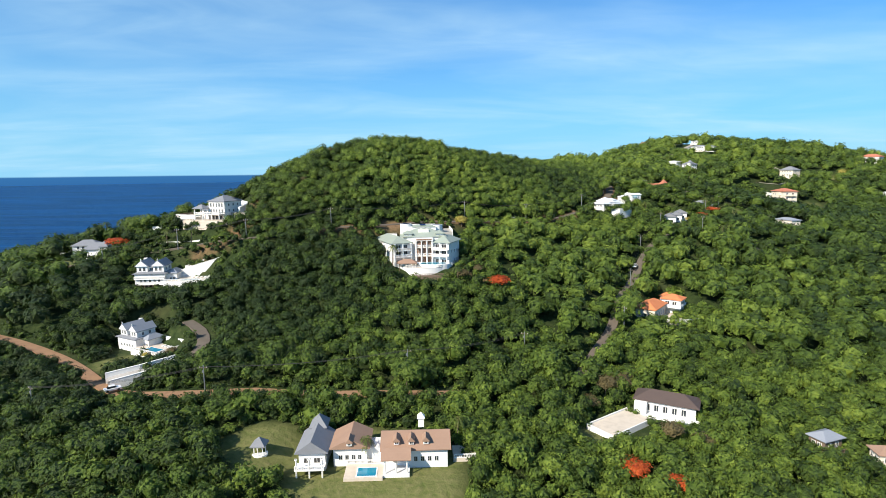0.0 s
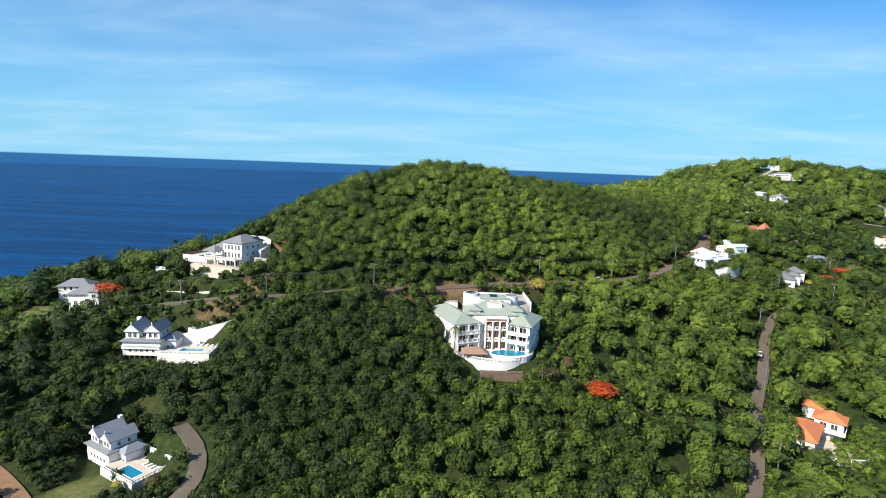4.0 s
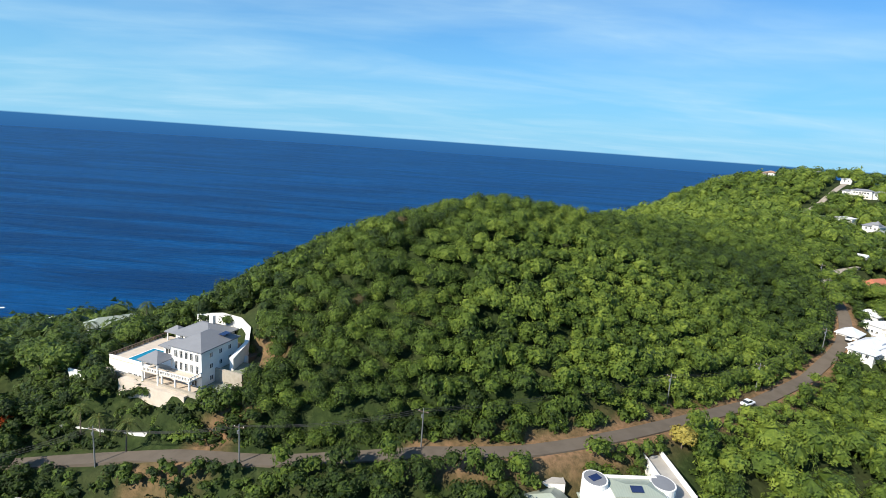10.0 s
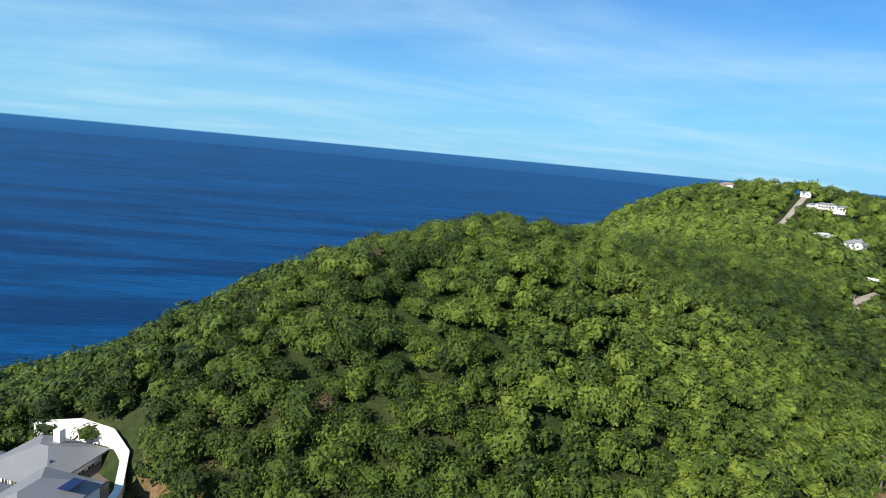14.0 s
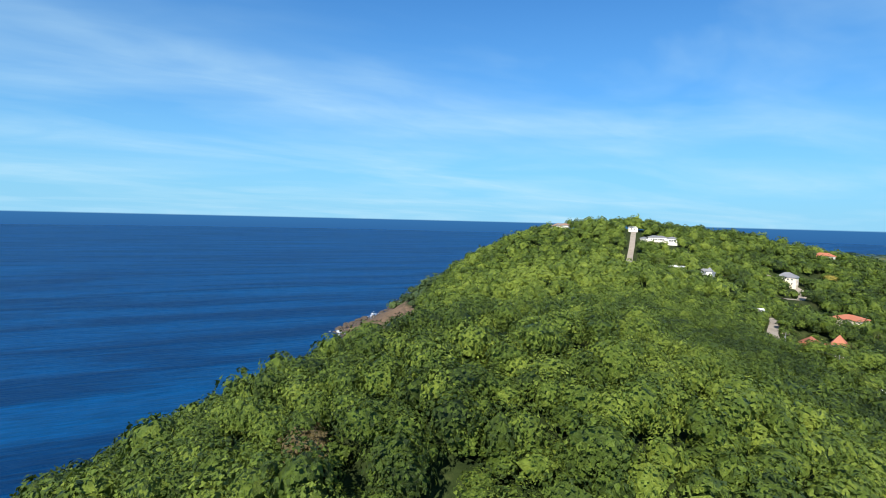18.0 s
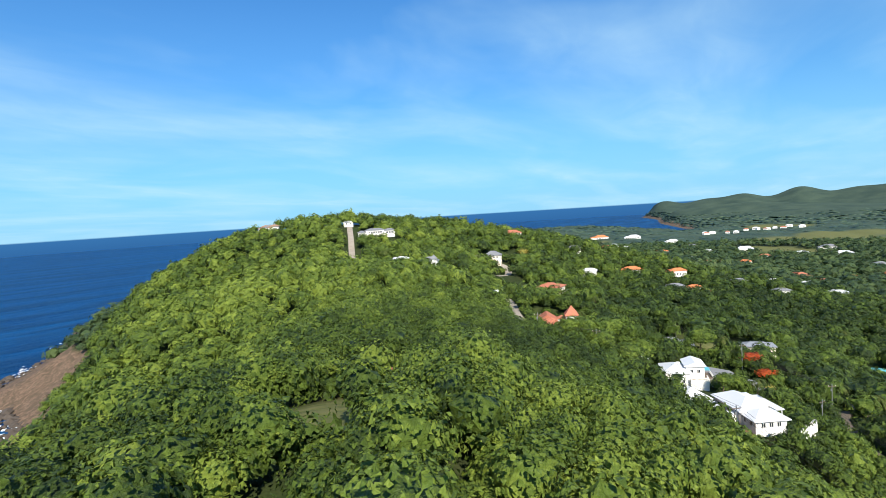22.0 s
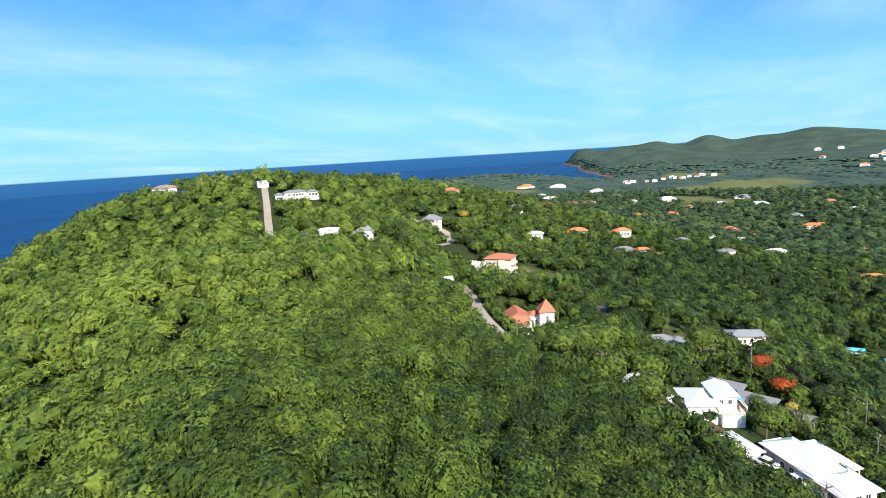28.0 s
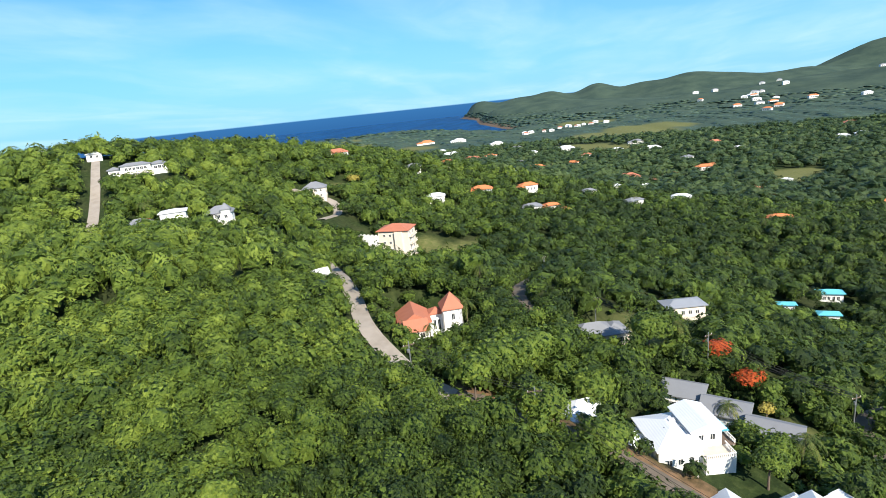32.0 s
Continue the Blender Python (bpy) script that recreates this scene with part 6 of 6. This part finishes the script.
for k, (x, y, w) in enumerate(VALLEY_HOMES):
    kind = (ROOF_WHITE, ROOF_ORANGE, ROOF_GREY, ROOF_WHITE, ROOF_RED)[k % 5]
    words = ("white house with a pale sheet roof down in the valley", "cream house with an orange tile roof in the valley", "white house with a grey roof in the valley")[(0, 1, 2, 0, 1)[k % 5]]
    far_house(x, y, -80 + _r.uniform(-35, 35), w, w * .6, 4.4, kind, words)
for k in range(16):
    far_house(1600 + 14 * k + _r.uniform(-20, 20), 500 - 16 * k + _r.uniform(-14, 14), -80 + _r.uniform(-20, 20), _r.uniform(9, 17), 8, 4.5, ROOF_WHITE if k % 3 else ROOF_RED, "low beachfront house by the bay", False)
for k in range(26):
    far_house(1950 + _r.uniform(-250, 700), -420 + _r.uniform(-420, 330), -100 + _r.uniform(-30, 30), _r.uniform(16, 30), 13, 6.5, (ROOF_WHITE, ROOF_ORANGE, ROOF_GREY)[k % 3], "distant house on the far hillside", False)


# ---- walls, poles, wires
wall_line("boundary_wall", "white boundary wall beside the ridge road", ((-127, 240, 60.8), (-111, 238, 61.5), (-93, 235.5, 63.8)), WHITE, 1.1)
wall_line("drive_wall", "tall white curved drive wall behind the stilted villa", ((-107, 220, 52), (-101, 220.5, 54), (-94, 221.5, 56), (-87, 224, 58.5)), WHITE, 7, .4)
wall_line("drive_wall", "white upper wall of the sloping drive behind the stilted villa", ((-107, 223.5, 53), (-101, 224.3, 55), (-94, 225.6, 57), (-88, 227.4, 59.5)), WHITE, 3, .4)
_ramp = wall_line("drive", "pale concrete drive sloping down between white walls", ((-107, 221.7, 51.2), (-101, 222.4, 53.2), (-94, 223.5, 55.2), (-87.5, 225.7, 57.7)), CONCRETE, 3, 3.4, category="drive")
wall_line("retaining_wall", "weathered stone retaining wall below the grey-roofed villa", ((-123, 250.5, 70.1), (-113, 246.5, 70.3), (-103, 242.5, 70.5), (-94.6, 239.4, 70.7), (-92, 241.5, 71.2), (-87.5, 241, 71.6)), STONE, 5, .5)
wall_line("drive_wall", "curved white wall round the drive above the villa", ((-92.5, 249, 75.5), (-92, 257, 76.5), (-94.5, 265, 77.2), (-99, 270.5, 77.5), (-105, 273.5, 77.4), (-112, 274, 76.5)), WHITE, 3, .9)
wall_line("ramp_wall", "white wall of the sloping entrance ramp", ((-95.5, 146.5, 35.6), (-88, 151, 36.4), (-80.5, 157, 37.2)), WHITE, 1.6)
wall_line("ramp_wall", "low white kerb wall of the entrance ramp", ((-92.5, 143.5, 34.6), (-85.5, 148, 35.4), (-78, 154, 36.2)), WHITE, .8)
wall_line("ramp", "pale concrete entrance ramp between white walls", ((-94, 145, 34.2), (-86.8, 149.5, 35), (-79.3, 155.5, 35.8)), CONCRETE, 2, 3.6, category="ramp")
wall_line("boundary_wall", "white parapet wall along the road above the turreted house", ((146, 394, 85), (154, 399, 85.5), (160, 404, 85.5)), WHITE, 1.4)
wall_line("drive_wall", "curved white drive wall below the turreted house", ((97, 349.5, 82), (101, 354, 82), (108, 360, 81.5)), WHITE, 1.2)
wall_line("drive_wall", "white entrance wall beside the road", ((100, 331, 72), (104, 342, 75), (106, 350, 78)), WHITE, 1.1)
_gate = thing("gate_house", "small white gate house with a gabled roof beside the road", "gate house", 157.5, 399.5, float(height(157.5, 399.5)) + .6, -50)
storey_block(_gate, (-2, 2, -1.6, 1.6), 0, 2.6)
roof(_gate, ROOF_WHITE, -2, 2, -1.6, 1.6, 2.7, 1.2, .4, True)
windows(_gate, (-2, 2, -1.6, 1.6), .3, "f", 1, 1.0, 1.8)
_gz = thing("gazebo", "small white wooden gazebo with a grey pointed roof on a lawn", "gazebo", -40, 109.5, 31)
columns(_gz, ellipse(0, 0, 1.3, 1.3, 8), -1, 2.4, .09)
part("roof", hip(bmesh.new(), -1.3, 1.3, -1.3, 1.3, 2.4, 1.6, .3), ROOF_GREY, _gz)
part("floor", prism(bmesh.new(), ellipse(0, 0, 1.7, 1.7, 12), -2, .2), WHITE, _gz)
_bench = thing("picnic_shelter", "small weathered wooden shelter at the edge of a lawn", "shelter", -5, 331.4, float(height(-5, 331.4)) + .1, -60)
_bench.scale = (.7, .7, .7)
part("roof", hip(bmesh.new(), -1.0, 1.0, -.6, .6, 1.8, .3, .12, True), WOOD, _bench)
columns(_bench, [(-.9, -.5), (.9, -.5), (-.9, .5), (.9, .5)], -1, 1.8, .06, WOOD)
slab(_bench, "bench", WOOD, -.85, .85, .1, .5, .38, .46)
slab(_bench, "backrest", WOOD, -.85, .85, .5, .56, .46, .95)


def stone_ring():
    ob = thing("stone_ring", "low curved brick wall on the hilltop lawn", "wall", 7.4, 336, float(height(7.4, 336)) + .3)
    for r in (4.2, 3.4):
        bm = bmesh.new()
        o, i = ellipse(0, 0, r, r * .8, 22, 20, 200), ellipse(0, 0, r - .35, (r - .35) * .8, 22, 20, 200)
        prism(bm, o + i[::-1], -.4, .45)
        part("curved_wall", bm, RED_BRICK, ob)


stone_ring()


def make_pole(tall):
    ob = thing("utility_pole", "grey wooden utility pole with a crossarm beside the road", "utility pole", 0, 0, 0, group="utility poles")
    bm = bmesh.new()
    bmesh.ops.create_cone(bm, cap_ends=True, segments=8, radius1=.17, radius2=.11, depth=tall + 1, matrix=Matrix.Translation((0, 0, (tall - 1) / 2)))
    part("pole", bm, METAL, ob)
    slab(ob, "crossarm", WOOD, -1.1, 1.1, -.07, .07, tall - .75, tall - .6)
    for x in (-.95, 0, .95):
        bm = bmesh.new()
        bmesh.ops.create_cone(bm, cap_ends=True, segments=6, radius1=.06, radius2=.04, depth=.25, matrix=Matrix.Translation((x, 0, tall - .5)))
        part("insulator", bm, WHITE, ob)
    bm = bmesh.new()
    bmesh.ops.create_cone(bm, cap_ends=True, segments=8, radius1=.2, radius2=.2, depth=.6, matrix=Matrix.Translation((.25, 0, tall - 1.7)))
    part("transformer", bm, METAL, ob)
    return ob


POLES = {"ridge": ((-140, 222, 70), (-112, 229, 75), (-82, 227, 80), (-47, 231, 70), (11, 256, 50), (43, 275, 50), (78, 302, 40), (101, 338, 15), (112, 360, 40)),
         "valley": ((64, 185, 20), (78, 220, 25), (97, 262, 30), (116, 286, 60)),
         "lower": ((-104, 130, 60), (-62, 134, 85), (-10, 146, 85), (25, 160, 60)),
         "east": ((149, 306, 40), (137, 283, 30), (168, 329, 40), (212, 345, 60))}


def wire(a, b, parent, sag=1.2):
    bm = bmesh.new()
    a, b = Vector(a), Vector(b)
    rows = []
    side = Vector((-(b - a).y, (b - a).x, 0)).normalized() * .03
    for k in range(13):
        f = k / 12
        p = a.lerp(b, f) - Vector((0, 0, 4 * sag * f * (1 - f)))
        rows.append([bm.verts.new(p + o) for o in (side, -side, Vector((0, 0, .05)))])
    for p, q in zip(rows, rows[1:]):
        for i in range(3):
            bm.faces.new((p[i], p[(i + 1) % 3], q[(i + 1) % 3], q[i]))
    return part("wire", bm, BLACK, parent)


def poles_and_wires():
    first = None
    for name, spots in POLES.items():
        tops = []
        for x, y, turn in spots:
            m = pose(x, y, float(height(x, y)), 0, 0, turn + 90)
            if first is None:
                first = make_pole(8.6)
                first.matrix_world = m
            else:
                copy_thing(first, m)
            tops.append((m @ Vector((-.95, 0, 8.2)), m @ Vector((0, 0, 8.2)), m @ Vector((.95, 0, 8.2))))
        line = thing("power_line", "thin dark power wires strung between poles", "power line", 0, 0, 0)
        for p, q in zip(tops, tops[1:]):
            for i in range(3):
                wire(p[i], q[i], line)


poles_and_wires()


# ---- single trees
def crown_part(parent, rng, at, r, mat, clumps=260, squash=.8, name="crown"):
    v, f, cores = crown_shape(rng, clumps, .14, True, 20)
    me = array_mesh(name, v * [r, r, r * squash], f, mat)
    attribute(me, "leafy", np.arange(len(v)) >= f[:cores].max() + 1)
    attribute(me, "tone", np.full(len(v), .55))
    ob = new(name, me)
    ob.parent, ob.location = parent, at
    return ob


def trunk_part(parent, tall, r, rng, limbs=4):
    bm = bmesh.new()
    bmesh.ops.create_cone(bm, cap_ends=True, segments=9, radius1=r, radius2=r * .6, depth=tall + 1.5, matrix=Matrix.Translation((0, 0, (tall - 1.5) / 2)))
    part("trunk", bm, BARK, parent)
    for k in range(limbs):
        a = k * 6.283 / limbs + rng.uniform(-.3, .3)
        end = Vector((math.cos(a) * tall * .45, math.sin(a) * tall * .45, tall * 1.35))
        start = Vector((0, 0, tall * .8))
        d = end - start
        bm = bmesh.new()
        m = Matrix.Translation((start + end) / 2) @ d.to_track_quat("Z", "Y").to_matrix().to_4x4()
        bmesh.ops.create_cone(bm, cap_ends=True, segments=6, radius1=r * .5, radius2=r * .2, depth=d.length, matrix=m)
        part("limb", bm, BARK, parent)


def single_tree(name, label, x, y, r, mat, tall, squash, seed):
    rng = np.random.default_rng(seed)
    ob = thing(name, label, "tree", x, y, float(height(x, y)))
    trunk_part(ob, tall, .22, rng)
    crown_part(ob, rng, (0, 0, tall + r * squash * .45), r, mat, squash=squash)


for k, (x, y, r) in enumerate(((21, 194, 4.6), (-143, 238, 5.0), (41, 108, 3.6), (144, 299, 3.4), (152, 304, 3.6), (196, 488, 2.4), (49, 104, 3.0))):
    single_tree("flame_tree", "flame tree with a broad flat orange-red crown in blossom", x, y, r, LEAF_RED, 3.2, .5, 20 + k)
for k, (x, y, r) in enumerate(((9, 241, 3.3), (-94, 165, 1.2), (136, 298, 1.6), (345, 470, 4))):
    single_tree("yellow_tree", "rounded shrub tree with pale yellow foliage", x, y, r, LEAF_YELLOW, 1.5, .9, 40 + k)
for k, (x, y, r) in enumerate(((46, 146, 3.6), (52, 150, 3.4), (40, 141, 3.0), (56, 124, 3.2), (-86, 166, 2.0), (8, 200, 2.6), (-60, 300, 2.6), (-66, 262, 2.4), (14, 206, 2.2), (62, 120, 3.0))):
    single_tree("dry_tree", "half-bare tree with dry grey-brown foliage", x, y, r, LEAF_DRY, 2.2, .8, 60 + k)
for k, (x, y, r) in enumerate(((-148, 262, 6.0), (-138, 258, 5.0), (-10, 140, 5.5), (30, 150, 6.0), (148, 318, 5.4), (118, 330, 5.0), (262, 592, 5.0), (350, 585, 6.0), (-126, 268, 4.6), (102, 337, 4.4), (98, 329, 4.0), (107, 348, 4.2), (116, 346, 5.0), (123, 341, 5.0), (262, 596, 3.4), (258, 590, 3.0), (300, 560, 4.5), (312, 553, 4.0), (104, 307, 2.6), (110, 304.5, 3.0), (116, 307, 2.6), (275, 583, 3.0))):
    single_tree("broadleaf_tree", "large dark-green rounded tree standing above its neighbours", x, y, r, LEAF, 3.6, .95, 80 + k)


def make_palm():
    ob = thing("coconut_palm", "coconut palm with drooping yellow-green fronds", "palm tree", 0, 0, 0, group="coconut palms")
    bm = bmesh.new()
    for k in range(6):
        z0, z1 = -1 + k * 1.25, .25 + k * 1.25
        m = Matrix.Translation((.05 * k * k * .35, 0, (z0 + z1) / 2))
        bmesh.ops.create_cone(bm, cap_ends=True, segments=8, radius1=.19 - .015 * k, radius2=.165 - .015 * k, depth=z1 - z0, matrix=m)
    part("trunk", bm, BARK, ob)
    rng = np.random.default_rng(3)
    top = Vector((.5, 0, 6.6))
    for k in range(15):
        a, rise, ln = k * 2.4, rng.uniform(-.1, .9), rng.uniform(2.4, 3.2)
        out = Vector((math.cos(a), math.sin(a), 0))
        side = Vector((-math.sin(a), math.cos(a), 0))
        bm = bmesh.new()
        pts = [top + out * ln * f + Vector((0, 0, rise * ln * f - ln * (.95 + .3 * rise) * f * f)) for f in np.linspace(0, 1, 8)]
        for i in range(7):
            w = .5 * math.sin(3.1416 * (i + .9) / 8.2) + .06
            p, q = pts[i], pts[i + 1]
            c = p.lerp(q, .5)
            for s in (1, -1):
                for j in (0, .5):
                    b = p.lerp(q, j)
                    e = p.lerp(q, j + .42)
                    tip = e + side * s * w + Vector((0, 0, -.32 * w)) + (q - p) * .35
                    bm.faces.new([bm.verts.new(v) for v in (b, e, tip)])
        fr = part("frond", bm, PALM, ob)
        attribute(fr.data, "leafy", np.zeros(len(fr.data.vertices)))
        attribute(fr.data, "tone", np.full(len(fr.data.vertices), rng.uniform(.2, .95)))
    return ob


def palms():
    spots = ((-121, 238, 1.0), (-116, 237, .9), (-108, 233, 1.0), (-19, 206, .95), (-21, 202, .8), (6, 199, .8), (2, 197, .7), (-130, 280, 1.1), (-138, 284, 1.0), (-148, 282, 1.1), (-156, 278, 1.0),
             (-165, 268, 1.1), (-176, 262, 1.0), (-185, 270, 1.1), (-195, 285, 1.2), (-160, 296, 1.1), (147, 358, 1.0), (152, 362, 1.1), (172, 360, 1.1), (165, 358, .9), (140, 365, .8), (113, 300, 1.0), (118, 292, .9),
             (150, 281, 1.1), (142, 272, 1.0), (200, 491, 1.1), (206, 494, 1.0), (212, 488, 1.0), (224, 470, 1.1), (330, 250, 1.2), (345, 240, 1.2), (290, 270, 1.0), (420, 300, 1.2), (760, 380, 1.6), (775, 376, 1.5), (752, 392, 1.5),
             (-17, 109, .8), (-12, 113, .7), (3, 117, .8), (152, 312, .9), (130, 306, .9))
    rng = random.Random(4)
    first = None
    for x, y, s in spots:
        m = pose(x, y, float(height(x, y)) + .1, 0, 0, rng.uniform(0, 360)) @ Matrix.Diagonal((s, s, s * rng.uniform(.9, 1.25), 1))
        if first is None:
            first = make_palm()
            first.matrix_world = m
        else:
            c = copy_thing(first, Matrix())
            c.matrix_basis = m


palms()


def car(x, y, rz, paint, label, tilt=0.0):
    ob = thing("car", label, "car", x, y, float(height(x, y)) + .75, rz)
    bm = bmesh.new()
    box(bm, -.88, .88, -2.1, 2.1, .32, .95, .12)
    part("body", bm, paint, ob)
    bm = bmesh.new()
    m = bmesh.ops.create_cube(bm, size=1, matrix=Matrix.Translation((0, -.15, 1.2)) @ Matrix.Diagonal((1.5, 2.3, .55, 1)))["verts"]
    for v in m:
        if v.co.z > 1.2:
            v.co.y = -.15 + (v.co.y + .15) * .68
            v.co.x *= .88
    part("cabin", bm, GLASS, ob, "dark glazed cabin")
    slab(ob, "roof_panel", paint, -.64, .64, -.9, .6, 1.46, 1.52)
    for sx in (-.85, .85):
        for sy in (-1.3, 1.3):
            bm = bmesh.new()
            bmesh.ops.create_cone(bm, cap_ends=True, segments=12, radius1=.33, radius2=.33, depth=.22, matrix=Matrix.Translation((sx, sy, .33)) @ Matrix.Rotation(radians(90), 4, "Y"))
            part("wheel", bm, BLACK, ob)


car(70, 205, -28, CAR_DARK, "black car parked beside the valley road")
car(88, 243, -28, CAR_WHITE, "white car on the shaded valley road")
car(35, 264, -58, CAR_WHITE, "white car on the ridge road")
car(-90, 140.5, -50, CAR_WHITE, "white car parked at the entrance ramp")
car(90.5, 308.5, -35, CAR_WHITE, "white car beside the white outbuilding")
car(150, 278, -60, CAR_DARK, "grey car parked beside the lane")


# ---- shore: boulders and breaking water
def shore():
    rng = np.random.default_rng(11)
    line = COAST[4:22]
    base, faces = ICO1
    V, F, n = [], [], 0
    foam_v, foam_f, m = [], [], 0
    for (ax, ay), (bx, by) in zip(line, line[1:]):
        ln = math.hypot(bx - ax, by - ay)
        nx, ny = -(by - ay) / ln, (bx - ax) / ln
        wild = 580 < ay < 840
        for k in range(int(ln / (1.1 if wild else 3.2))):
            f, off, r = rng.uniform(0, 1), rng.uniform(-5, 13 if wild else 7), rng.uniform(.8, 4.6 if wild else 3.2)
            x, y = ax + (bx - ax) * f + nx * off, ay + (by - ay) * f + ny * off
            v = base * (r * rng.uniform(.7, 1.2, (len(base), 1))) * [1, 1, .7]
            V.append(v + [x, y, rng.uniform(-.4, .8)])
            F.append(faces + n)
            n += len(base)
        rough_water = 1.3 if (ay > 600 and ay < 900) or ay < 480 else .5
        for k in range(int(ln / 2.0 * rough_water)):
            f, off = rng.uniform(0, 1), rng.uniform(0, 1) ** 2 * 16
            x, y = ax + (bx - ax) * f + nx * off, ay + (by - ay) * f + ny * off
            if math.sin(x * .083 + 1.7) + math.sin(y * .071 + .6) + rng.uniform(-.5, .5) < .55:
                continue
            rx, ry, a = rng.uniform(.8, 5.5), rng.uniform(.3, 1.6), math.atan2(by - ay, bx - ax) + rng.uniform(-.4, .4)
            t = np.linspace(0, 6.283, 9)[:-1]
            rad = rng.uniform(.6, 1.2, 8)
            px, py = rx * rad * np.cos(t), ry * rad * np.sin(t)
            foam_v.append(np.stack([x + px * math.cos(a) - py * math.sin(a), y + px * math.sin(a) + py * math.cos(a), np.full(8, .15 + .1 * rng.uniform())], 1))
            foam_f.append(np.array([[m, m + q, m + q + 1] for q in range(1, 7)]))
            m += 8
    # heavier surf where swell meets the points
    for sx, sy, spread in ((98, 768, 8), (94, 812, 6), (30, 668, 7), (82, 702, 5), (-300, 438, 14), (-262, 446, 10), (-330, 432, 12)):
        for k in range(46):
            x, y = sx + rng.normal(0, spread * .6), sy + rng.normal(0, spread * .6)
            if coast_distance(x, y) > 2:
                continue
            t = np.linspace(0, 6.283, 9)[:-1]
            rad = rng.uniform(.9, 3.0) * rng.uniform(.6, 1.2, 8)
            foam_v.append(np.stack([x + rad * np.cos(t), y + .7 * rad * np.sin(t), np.full(8, .16 + .12 * rng.uniform())], 1))
            foam_f.append(np.array([[m, m + q, m + q + 1] for q in range(1, 7)]))
            m += 8
    tagged(new("shore_rocks", array_mesh("shore_rocks", np.concatenate(V), np.concatenate(F), ROCK)), "dark brown boulders along the waterline", "rocks", kind="stuff")
    tagged(new("surf", array_mesh("surf", np.concatenate(foam_v), np.concatenate(foam_f), FOAM)), "white surf breaking on the rocks", "surf", kind="stuff")


shore()


build_woods()
